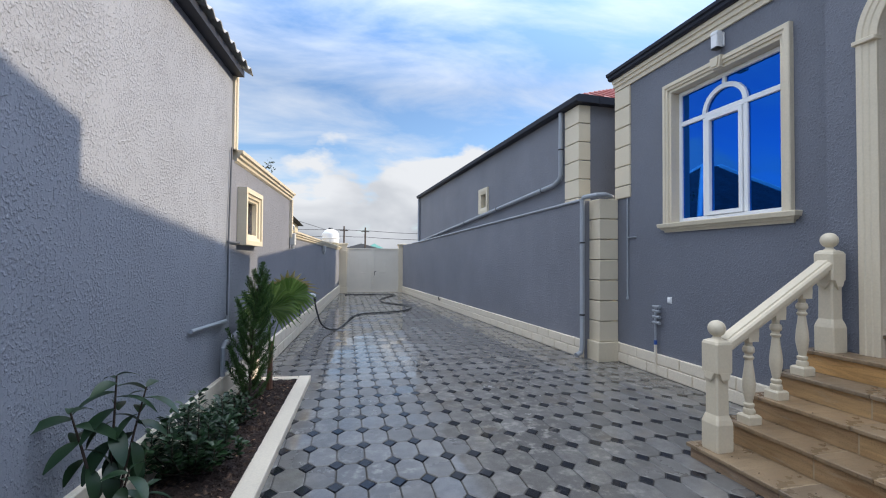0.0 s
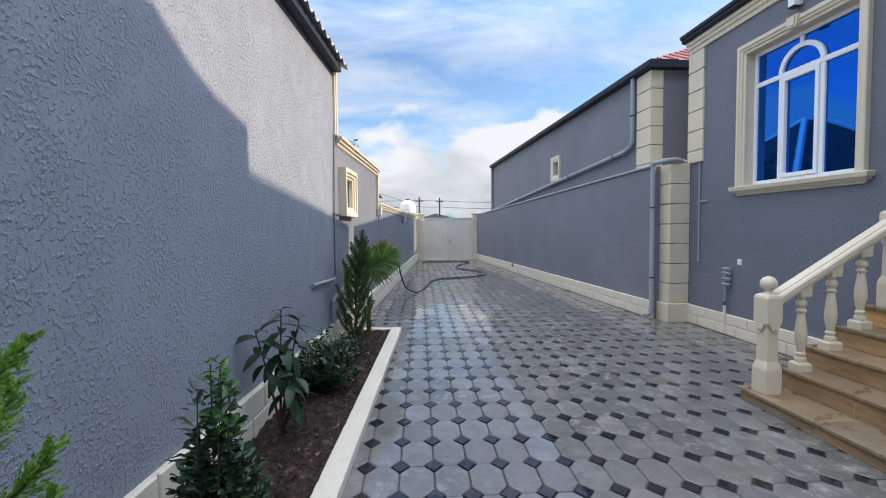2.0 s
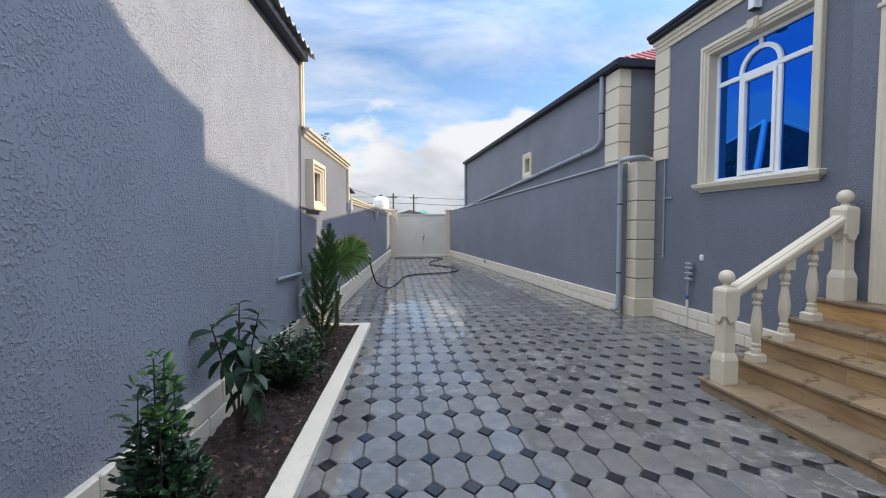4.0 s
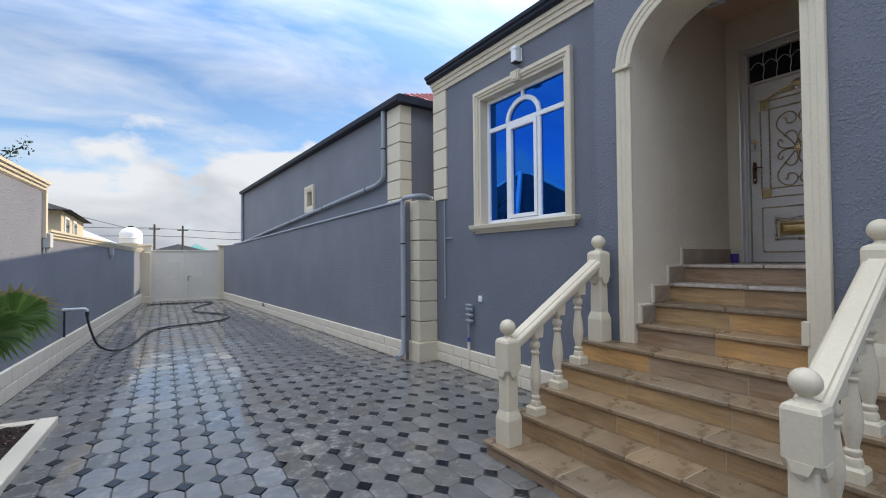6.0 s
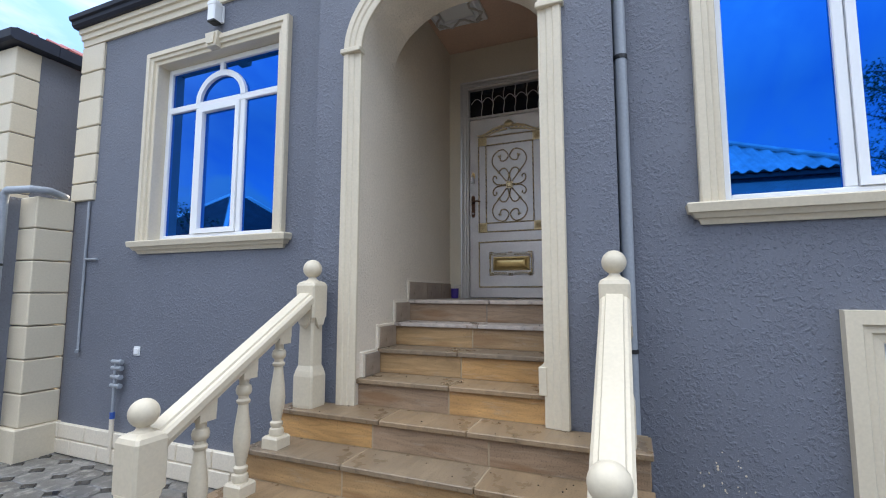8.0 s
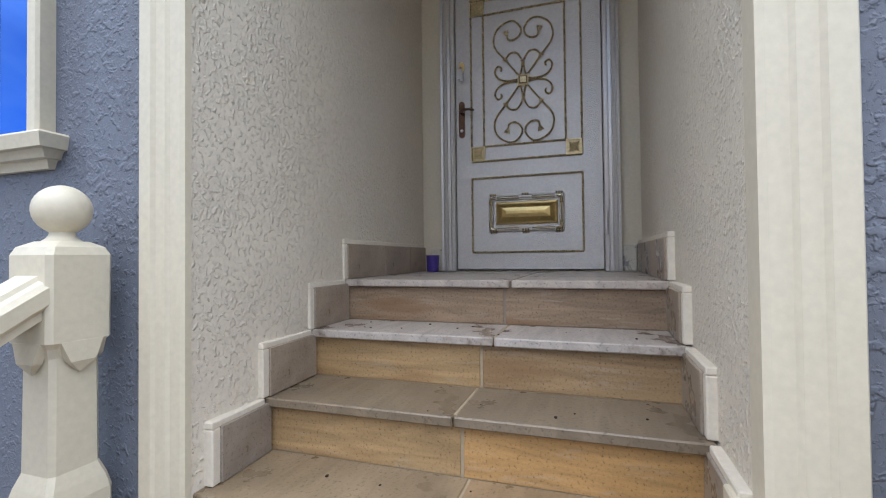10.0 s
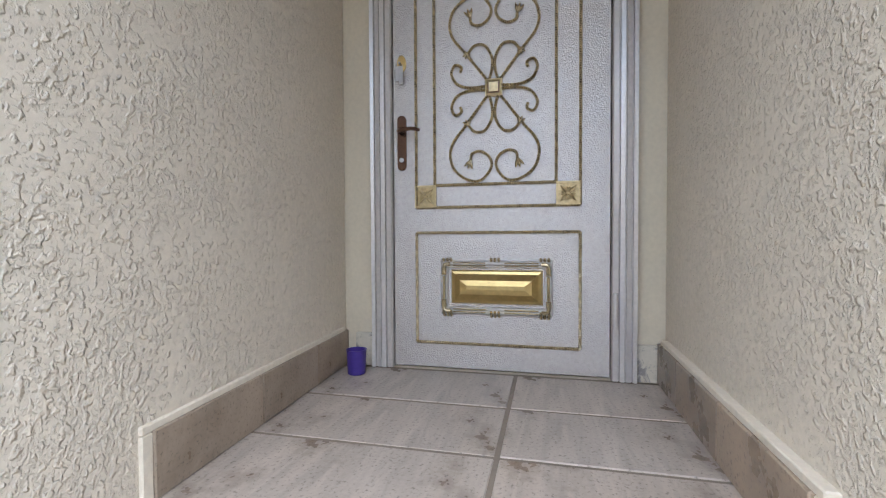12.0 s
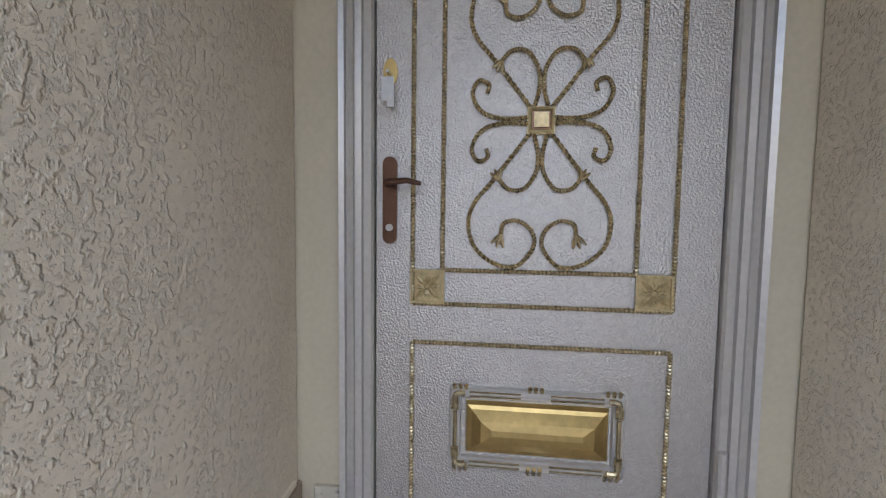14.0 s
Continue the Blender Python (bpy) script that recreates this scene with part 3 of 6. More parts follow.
prism(bm, [(PX1, 2.801), (6.22, 2.870), (6.22, 3.1), (PX1, 3.1)], lambda x, y, z: (x, y, z), 0, 4.62)
box(bm, PX1, 6.22, 1.2, 1.505, 0, 4.62)
tagged(part("wall_porch_sides", bm, M["porch"]), "cream stuccoed side walls of the porch", "wall", kind="structure")
bm = pierced(B(), 6.23, 6.45, 1.2, 3.1, 0, 4.62, [(1.64, 2.72, 1.58, 3.97)])
tagged(part("wall_porch_back", bm, M["cream"]), "cream painted wall around the entrance door", "wall", kind="structure")
bm = B()
box(bm, PX1 + 0.002, 6.228, 1.507, 2.90, 4.39, 4.48)
tagged(part("ceiling_porch", bm, M["peach"]), "peach painted porch ceiling", "ceiling", kind="structure")

h3 = lambda y, z, p: (HX - p, y, z)
# cornice band and eave
for name, y0, y1 in (("cornice", 3.192, 6.475), ("cornice", -6.0, 1.0)):
    bm = B()
    prof = [(4.305, 0.0), (4.305, 0.025), (4.365, 0.03), (4.37, 0.05), (4.42, 0.055), (4.425, 0.075), (4.475, 0.08), (4.475, 0.0)]
    prism(bm, [(p, z) for z, p in prof], lambda p, z, y: (HX - p, y, z), y0, y1)
    tagged(part(name, bm, M["cream"]), "cream moulded cornice band under the eave", "cornice", kind="structure")
    bm = B()
    prof = [(4.477, -0.3), (4.477, 0.11), (4.50, 0.135), (4.535, 0.14), (4.545, 0.165), (4.585, 0.172), (4.60, 0.14), (4.603, -0.3)]
    prism(bm, [(p, z) for z, p in prof], lambda p, z, y: (HX - p, y, z), y0, y1 + (0.03 if y0 > 0 else 0))
    tagged(part("eave_gutter", bm, M["eave"]), "dark blue sheet-metal eave and gutter", "gutter", kind="structure")

# corner stones of the house
q = thing("quoin", "cream corner stones at the house corner", "quoin", kind="structure")
QZ = [2.585] + [2.778 + 0.305 * i for i in range(5)] + [4.303]
for z, z1 in zip(QZ, QZ[1:]):
    part("stone", box(B(), HX - 0.03, HX + 0.30, 6.105, 6.475, z, z1 - 0.012, 0.008), M["cream"], q)


def plinth(name, m, y0, y1, face, side, h=0.30):
    """Two courses of pale blocks along a wall; face: where the wall's face lies in the frame m, side: +1 or -1 the way out."""
    t = thing(name, "pale painted two-course stone plinth along the wall", "plinth", at=m, kind="structure")
    part("core", box(B(), face, face + side * 0.028, y0, y1, GZ - 0.06, GZ + h - 0.01), M["plinth"], t)
    me = {}
    hh = h / 2
    for row in range(2):
        y = y0 + (0.0 if row == 0 else -0.21)
        while y < y1 - 0.02:
            a, b = max(y, y0), min(y + 0.42, y1)
            if b - a > 0.03:
                ln = round(b - a, 3)
                if ln not in me:
                    bm = box(B(), 0, side * 0.045, 0.006, ln - 0.006, 0.004, hh - 0.006, 0.008)
                    ob = part("block", bm, M["plinth"], t)
                    me[ln] = ob.data
                else:
                    ob = new("block", me[ln])
                    ob.parent = t
                ob.matrix_basis = pose(face, a, GZ + row * hh)
            y += 0.42
    return t


plinth("plinth", pose(0, 0, 0), 3.2, 6.45, HX, -1)
plinth("plinth", pose(0, 0, 0), 0.06, 1.06, HX, -1)


# ---- windows ----
def window(name, ya, yb, zb, zt, yc, tz, half=0.285):
    """Blue mirror-glass window: white frame with a round-headed middle light, cream surround with keystone and sill.
    ya, yb, zt: the surround's outer edges; yc: middle of the arched light; tz: the transom."""
    win = thing(name, "white-framed window with blue mirror glass and cream surround", "window", kind="structure")
    y0, y1, z1 = ya + BAND, yb - BAND, zt - BAND
    path = [(y1, zb), (y1, z1), (y0, z1), (y0, zb)]
    prof = [(0.0, -0.15), (0.0, 0.016), (-0.005, 0.022), (-0.036, 0.022), (-0.041, 0.042), (-0.070, 0.045), (-0.076, 0.060), (-0.116, 0.060), (-0.125, 0.050), (-0.125, -0.01)]
    part("surround", moulding(B(), path, prof, h3), M["cream"], win, "cream moulded surround")
    kc = (ya + yb) / 2 - 0.025
    bm = prism(B(), [(kc + 0.058, zt - 0.12), (kc - 0.058, zt - 0.12), (kc - 0.078, zt + 0.012), (kc + 0.078, zt + 0.012)], h3, 0.0, 0.085)
    prism(bm, [(kc + 0.036, zt - 0.10), (kc - 0.036, zt - 0.10), (kc - 0.052, zt - 0.006), (kc + 0.052, zt - 0.006)], h3, 0.085, 0.098)
    part("keystone", bm, M["cream"], win)
    bm = B()
    rings = []
    for z, p in ((zb - 0.105, 0.02), (zb - 0.075, 0.034), (zb - 0.072, 0.052), (zb - 0.045, 0.068), (zb - 0.042, 0.086), (zb + 0.004, 0.095), (zb + 0.012, 0.088)):
        e = p - 0.022
        rings.append([bm.verts.new(v) for v in ((HX + 0.16, ya - e, z), (HX - p, ya - e, z), (HX - p, yb + e, z), (HX + 0.16, yb + e, z))])
    for ra, rb in zip(rings, rings[1:]):
        for q in range(3):
            bm.faces.new((ra[q], ra[q + 1], rb[q + 1], rb[q]))
    bm.faces.new(rings[0]), bm.faces.new(rings[-1][::-1])
    part("window_sill", bm, M["cream"], win, "cream moulded sill")
    # white frame, set back in the reveal
    xf = HX + 0.098
    fr = lambda a, b, c, d: box(B(), xf, xf + 0.05, a, b, c, d, 0.006)
    a0, a1, b0, b1 = y0 + 0.001, y1 - 0.001, zb + 0.018, z1 - 0.001
    ml, mr = yc + half, yc - half
    for nm, r in (("jamb", (a0, a0 + 0.05, b0, b1)), ("jamb", (a1 - 0.05, a1, b0, b1)), ("rail", (a0 + 0.05, a1 - 0.05, b0, b0 + 0.055)), ("rail", (a0 + 0.05, a1 - 0.05, b1 - 0.05, b1)),
                  ("mullion", (ml - 0.028, ml + 0.028, b0 + 0.055, tz)), ("mullion", (mr - 0.028, mr + 0.028, b0 + 0.055, tz)),
                  ("transom", (a0 + 0.05, a1 - 0.05, tz, tz + 0.062)), ("stub", (yc - 0.026, yc + 0.026, tz + 0.30, b1 - 0.05))):
        part(nm, fr(*r), M["white"], win)
    arcp = [(yc + half * math.cos(k * math.pi / 24), tz + 0.055 + 0.25 * math.sin(k * math.pi / 24)) for k in range(25)]
    part("arch_bar", moulding(B(), arcp, [(-0.028, -0.148), (-0.028, -0.094), (0.028, -0.094), (0.028, -0.148)], h3), M["white"], win)
    sash = moulding(B(), [(ml - 0.032, b0 + 0.058), (mr + 0.032, b0 + 0.058), (mr + 0.032, tz - 0.003), (ml - 0.032, tz - 0.003)],
                    [(0.0, -0.148), (0.0, -0.085), (-0.045, -0.085), (-0.05, -0.105), (-0.05, -0.148)], h3, closed=True)
    s = part("sash", sash, M["white"], win, "white opening sash")
    gx = HX + 0.125
    for a, b, c, d in ((a0 + 0.05, mr - 0.028, b0 + 0.05, tz), (ml + 0.028, a1 - 0.05, b0 + 0.05, tz), (mr + 0.028, ml - 0.028, b0 + 0.05, tz),
                       (a0 + 0.05, yc, tz + 0.055, b1 - 0.05), (yc, a1 - 0.05, tz + 0.055, b1 - 0.05)):
        part("pane", box(B(), gx, gx + 0.006, a, b, c, d), M["mirror"], win, "blue mirror glass")
    part("back_board", box(B(), gx + 0.05, gx + 0.06, a0, a1, b0, b1), M["dark"], win)
    return win


BAND = 0.125
window("window_1", 3.607, 5.367, 2.105, 3.98, 4.525, 3.395)
window("window_2", -1.305, 0.655, 2.125, 3.98, -0.325, 3.445, half=0.262)

# ---- boundary wall opposite the house (in its own frame) ----
def lpart(name, bm, mat, label, cat):
    return tagged(part(name, bm, mat, at=LEFT), label, cat, kind="structure")


NY0, NY1, NZ0, NZ1 = 5.80, 6.30, 1.90, 2.30
LE0, LE1, LE2, LE3 = -2.35, 5.43, 8.90, 21.6
bm = box(B(), -0.3, 0, LE0, LE1, -0.05, 3.66)
box(bm, -5.2, -0.3, LE0, LE0 + 0.3, -0.05, 3.66), box(bm, -5.2, -0.3, LE1 - 0.3, LE1, -0.05, 3.66)
lpart("wall_west", bm, M["stucco_left"], "tall grey stuccoed wall of the neighbouring building", "wall")
bm = pierced(B(), -0.3, -0.004, LE1, LE2, -0.05, 2.70, [(NY0, NY1, NZ0, NZ1)])
bm2 = box(B(), -0.25, -0.004, -9, LE0, -0.05, 2.02)
lpart("wall_west_south", bm2, M["stucco_far"], "low grey stuccoed boundary wall", "wall")
lpart("wall_west_low", bm, M["stucco_far"], "lower grey stuccoed boundary wall with a small window", "wall")
bm = box(B(), -0.25, -0.008, LE2, LE3, -0.05, 2.02)
lpart("wall_west_garden", bm, M["stucco_far"], "grey stuccoed boundary wall with cream coping", "wall")
bm = box(B(), -0.3, 0.03, LE1 - 0.01, LE1 + 0.10, 2.80, 3.70, 0.006)
box(bm, -0.3, 0.045, LE1 + 0.02, LE1 + 0.07, 2.80, 3.70, 0.006)
lpart("corner_board", bm, M["cream"], "cream corner board at the end of the tall wall", "trim")
COP = [(0.0, -0.02), (0.025, 0.0), (0.03, 0.035), (0.055, 0.04), (0.06, 0.075), (0.085, 0.08), (0.09, 0.115), (-0.30, 0.125), (-0.30, -0.02)]
for y0, y1, z in ((LE1 + 0.10, LE2 + 0.05, 2.70), (LE2 + 0.05, LE3, 2.02)):
    bm = prism(B(), [(p, z + dz) for p, dz in COP], lambda p, zz, y: (p, y, zz), y0, y1)
    lpart("coping", bm, M["cream"], "cream moulded wall coping", "coping")
bm = box(B(), -0.08, 0.035, LE0 - 0.03, LE0 + 0.09, 2.0, 3.62, 0.006)
lpart("corner_board", bm, M["cream"], "cream corner board at the end of the tall wall", "trim")
bm = box(B(), -0.3, 0.05, LE2 - 0.03, LE2 + 0.045, 2.0, 2.70, 0.006)
lpart("corner_board", bm, M["cream"], "cream end board where the wall steps down", "trim")
plinth("plinth", LEFT, -9.0, LE3, 0.0, 1, h=0.37)

# small window in that wall
win = thing("window_3", "small white window in a deep cream frame", "window", at=LEFT, kind="structure")
l3 = lambda y, z, p: (p, y, z)
path = [(NY0, NZ0), (NY1, NZ0), (NY1, NZ1), (NY0, NZ1)]
bm = moulding(B(), path, [(0.0, -0.15), (0.0, 0.05), (-0.03, 0.055), (-0.035, 0.075), (-0.07, 0.08), (-0.075, 0.10), (-0.13, 0.10), (-0.13, -0.01)], l3, closed=True)
part("surround", bm, M["cream"], win, "deep cream frame")
part("window_frame", moulding(B(), path, [(0.0, -0.12), (0.0, -0.05), (0.045, -0.05), (0.045, -0.12)], l3, closed=True), M["white"], win)
part("mullion", box(B(), -0.11, -0.055, (NY0 + NY1) / 2 - 0.02, (NY0 + NY1) / 2 + 0.02, NZ0 + 0.045, NZ1 - 0.045, 0.004), M["white"], win)
part("pane", box(B(), -0.095, -0.09, NY0, NY1, NZ0, NZ1), M["frost"], win, "pale glass")

# corrugated roof over the tall wall, hipped at its far end
bm = B()
PITCH, RUN, Y0R = 0.20, 2.7, LE0 - 0.17
rows = []
n = int((LE1 + 0.16 - Y0R) / (PITCH / 8))
for k in range(n + 1):
    y = Y0R + k * PITCH / 8
    dz = 0.026 * math.cos(k * math.pi / 4)
    run = min(RUN, max(y - Y0R, 0.02))
    rows.append([bm.verts.new((0.17 - run * q / 6, y, 3.70 + dz + 0.02 * math.sin(0.7 * q + 0.4 * k / 8) * (0 < q < 6) * 0.4 + run * q / 6 * 0.62)) for q in range(7)])
for ra, rb in zip(rows, rows[1:]):
    for q in range(6):
        bm.faces.new((ra[q], rb[q], rb[q + 1], ra[q + 1]))
ob = lpart("roof_sheet", bm, M["corr"], "weathered corrugated roof sheet with a ragged eave", "roof")
so = ob.modifiers.new("thickness", "SOLIDIFY")
so.thickness = 0.008
hp_ = Vector((0.17 - RUN, Y0R + RUN, 3.72 + RUN * 0.62))
bm = B()
vs = [bm.verts.new(p) for p in ((0.17, Y0R, 3.70), tuple(hp_), (0.17 - 2 * RUN, Y0R, 3.70), (0.17 - RUN, LE1 + 0.16, hp_.z), (0.17 - 2 * RUN, LE1 + 0.16, 3.70))]
bm.faces.new((vs[0], vs[1], vs[2])), bm.faces.new((vs[1], vs[3], vs[4], vs[2]))
ob = lpart("roof_sheet_rear", bm, M["corr"], "weathered rear slopes of the hipped roof", "roof")
so = ob.modifiers.new("thickness", "SOLIDIFY")
so.thickness = 0.008
bm = tube(B(), [(0.17, Y0R, 3.735), tuple(hp_ + Vector((0, 0, 0.03)))], 0.05, 8)
tube(bm, [tuple(hp_ + Vector((0, 0, 0.03))), (hp_.x, LE1 + 0.16, hp_.z + 0.03)], 0.05, 8)
lpart("ridge_cap", bm, M["corr"], "folded metal cap along hip and ridge", "roof")
bm = box(B(), -0.02, 0.11, LE0 - 0.1, LE1 + 0.02, 3.60, 3.665)
box(bm, -0.3, 0.0, LE0 - 0.1, LE1 - 0.02, 3.662, 3.72)
lpart("eave_board", bm, M["eave"], "dark eave board under the roof sheet", "trim")

# ---- yard wall and the building behind it ----
def rpart(name, bm, mat, label, cat, m=RIGHT):
    return tagged(part(name, bm, mat, at=m), label, cat, kind="structure")


bm = prism(B(), [(0.10, -0.05), (14.7, -0.05), (14.7, 2.28), (11.6, 2.28), (0.10, 2.585)], lambda y, z, x: (x, y, z), 0.0, 0.25)
rpart("wall_east_garden", bm, M["stucco_far"], "grey stuccoed yard wall sloping gently down to the gate", "wall")
plinth("plinth", RIGHT, 0.10, 14.7, 0.0, -1)
bm = pierced(B(), 0.0, 0.3, 0.0, 12.5, 2.2, 4.264, [(4.35, 4.75, 2.98, 3.38)])
box(bm, 0.3, 8.0, 0.0, 0.3, 0, 4.264), box(bm, 0.3, 8.0, 12.2, 12.5, 0, 4.264)
rpart("wall_east_building", bm, M["stucco_far"], "grey stuccoed upper wall of the rear building", "wall", UPPER)
bm = B()
prism(bm, [(-0.14, 4.285), (-0.11, 4.265), (0.3, 4.265), (0.3, 4.395), (-0.09, 4.395), (-0.15, 4.365)], lambda p, z, y: (p, y, z), -0.14, 12.6)
box(bm, 0.305, 8.0, -0.14, 0.0, 4.265, 4.39)
rpart("eave_gutter", bm, M["eave"], "dark blue eave of the rear building", "gutter", UPPER)
bm = B()
E0 = [(-0.08, -0.10, 4.398), (8.0, -0.10, 4.398), (8.0, 12.55, 4.398), (-0.08, 12.55, 4.398)]
R0 = [(4.0, 4.0, 6.5), (4.0, 8.5, 6.5)]
vs = [bm.verts.new(p) for p in E0 + R0]
for f in ((0, 1, 4), (1, 2, 5, 4), (2, 3, 5), (3, 0, 4, 5)):
    bm.faces.new([vs[i] for i in f])
roof = rpart("roof_red", bm, M["red"], "red sheet-metal hip roof", "roof", UPPER)
for k in range(26):
    x = 0.1 + k * 0.3
    top = min(x, 8 - x)
    bm = tube(B(), [(x, -0.10, 4.41), (x, -0.10 + top, 4.41 + top * 0.513)], 0.018, 6)
    part("rib", bm, M["red"], roof)
q = thing("quoin", "cream corner stones of the rear building", "quoin", at=UPPER, kind="structure")
QZ = [2.56] + [2.684 + 0.316 * i for i in range(6)]
for z, z1 in zip(QZ, QZ[1:]):
    part("stone", box(B(), -0.03, 0.20, -0.03, 0.42, z, min(z1, 4.262) - 0.012, 0.008), M["cream"], q)
win = thing("window_4", "tiny window in a cream frame high on the rear building", "window", at=UPPER, kind="structure")
u3 = lambda y, z, p: (-p, y, z)
path = [(4.35, 2.98), (4.75, 2.98), (4.75, 3.38), (4.35, 3.38)]
part("surround", moulding(B(), path, [(0.02, -0.15), (0.02, 0.03), (-0.06, 0.05), (-0.13, 0.05), (-0.13, -0.01)], u3, closed=True), M["cream"], win)
part("pane", box(B(), 0.14, 0.145, 4.35, 4.75, 2.98, 3.38), M["darkglass"], win)

# pillar where the yard wall meets the house
pil = thing("pillar", "cream stone pillar at the end of the yard wall", "pillar", at=pose(4.11, 6.42, 0), kind="structure")
part("base", box(B(), -0.04, 0.36, -0.04, 0.40, GZ - 0.02, GZ + 0.30, 0.012), M["cream"], pil)
for i in range(7):
    z = GZ + 0.302 + i * 0.3205
    part("stone", box(B(), 0, 0.335, 0, 0.40, z, z + 0.3105, 0.010), M["cream"], pil)

# ---- staircase ----
ZL, RISE, GO = 1.577, 0.1765, 0.271
sx = lambda k: 5.105 - GO * (8 - k) - (0.06 if k == 0 else 0.0)
sz = lambda k: ZL - RISE * (8 - k)
stairs = thing("staircase", "sandstone entrance steps with ochre and grey stones", "stairs")
rng = random.Random(4)
TONES = {"o": (0.49, 0.285, 0.112, 1), "y": (0.41, 0.265, 0.128, 1), "b": (0.32, 0.208, 0.108, 1), "g": (0.29, 0.200, 0.128, 1)}
RISER_TONES = ["bbg", "ybb", "bbyb", "byy", "ggo", "og", "oy", "by", "gg"]
RISER_CUTS = [(1.75, 2.50), (1.716, 2.536), (1.683, 2.117, 2.448), (1.771, 2.547), (1.782, 2.518), (2.125,), (2.14,), (2.147,), (2.116,)]
TREAD_CUTS = [(1.764, 2.488), (1.789, 2.175, 2.515), (1.811, 2.487), (1.772, 2.546), (1.904, 2.464), (2.118,), (2.16,), (2.10,), ()]
for k in range(9):
    wide = k <= 4
    y0, y1 = (0.97, 3.25) if wide else (1.508, 2.812 if k < 8 else 2.862)
    x0, z1 = sx(k), sz(k)
    x1 = sx(k + 1) + 0.03 if k < 8 else 6.20
    zlow = sz(k - 1) if k else GZ - 0.02
    part("step_core", box(B(), x0 + 0.031, x1 + 0.02, y0 + 0.004, y1 - 0.004, (GZ - 0.02 if wide else 0.6), z1 - 0.0025), M["mortar" if k < 8 else "joint"], stairs)
    # riser stones
    cuts = [y0, *RISER_CUTS[k], y1]
    for (a, b), tone in zip(zip(cuts, cuts[1:]), RISER_TONES[k]):
        o = part("riser_stone", box(B(), 0, 0.022, 0.005, b - a - 0.005, 0, z1 - 0.03 - zlow - 0.004, 0.002), M["stone"], stairs)
        o.matrix_basis = pose(x0 + 0.028, a, zlow + 0.001)
        o.color = TONES[tone]
    if wide:
        for ye, sgn in ((y0, 0.0), (y1 - 0.022, 0.0)):
            o = part("side_stone", box(B(), 0.026, x1 - x0 - 0.03, 0, 0.022, 0, z1 - 0.03 - zlow - 0.004, 0.002), M["stone"], stairs)
            o.matrix_basis = pose(x0 + 0.028, ye, zlow + 0.001)
            o.color = TONES["b"]
    # tread stones
    cuts = [y0 - 0.015, *TREAD_CUTS[k], y1 + 0.015]
    if not wide:
        cuts[0], cuts[-1] = y0, y1
    if k < 8:
        rows = [(x0, x1)]
    else:
        rows = [(x0, 5.478), (5.478, 5.828), (5.828, x1)]
        cuts = [y0, 2.088, y1]
    for xa, xb in rows:
        for a, b in zip(cuts, cuts[1:]):
            g = 0.006 if k == 8 else 0.0025
            o = part("tread_stone", box(B(), 0.002 if xa == x0 else g, xb - xa - g, g, b - a - g, 0, 0.030, 0.004), M["treadpale" if k == 8 else "treadblot" if k == 7 else "tread"], stairs)
            o.matrix_basis = pose(xa, a, z1 - 0.030 + rng.uniform(-0.001, 0.001))

# flecks of pale paint on the wall beside the basement door
bm = B()
prng = random.Random(11)
for i in range(26):
    y, z, r_ = 0.62 + prng.gauss(0, 0.09), 0.66 + prng.gauss(0, 0.08), prng.uniform(0.002, 0.006)
    prism(bm, [(y + r_ * math.cos(q * 1.257 + i) * prng.uniform(0.6, 1.4), z + r_ * math.sin(q * 1.257 + i) * prng.uniform(0.6, 2.0)) for q in range(5)], lambda y, z, p: (p, y, z), HX - 0.0025, HX + 0.001)
tagged(part("paint_flecks", bm, M["cream"]), "flecks of pale paint splashed on the wall", "paint splash", kind="stuff")

# crumbs of soil and leaf on the treads
bm = B()
for i in range(90):
    k = rng.choice([0, 1, 2, 3, 3, 4, 4, 5, 6, 7])
    y0, y1 = (1.25, 2.95) if k <= 4 else (1.60, 2.75)
    c = Vector((sx(k) + rng.uniform(0.02, 0.24), rng.uniform(y0, y1), sz(k) + 0.0015))
    a, r_ = rng.uniform(0, 6.28), rng.uniform(0.002, 0.007)
    ring = [c + Vector((math.cos(a + j * 1.257) * r_ * rng.uniform(0.6, 1.3), math.sin(a + j * 1.257) * r_ * 0.7, 0)) for j in range(5)]
    lo = [bm.verts.new(p) for p in ring]
    hi = [bm.verts.new(p + Vector((0, 0, r_ * 0.5))) for p in ring]
    bm.faces.new(hi)
    for j in range(5):
        bm.faces.new((lo[j], lo[(j + 1) % 5], hi[(j + 1) % 5], hi[j]))
tagged(part("soil_crumbs", bm, M["soil"]), "dark crumbs of soil scattered on the treads", "debris", kind="stuff")

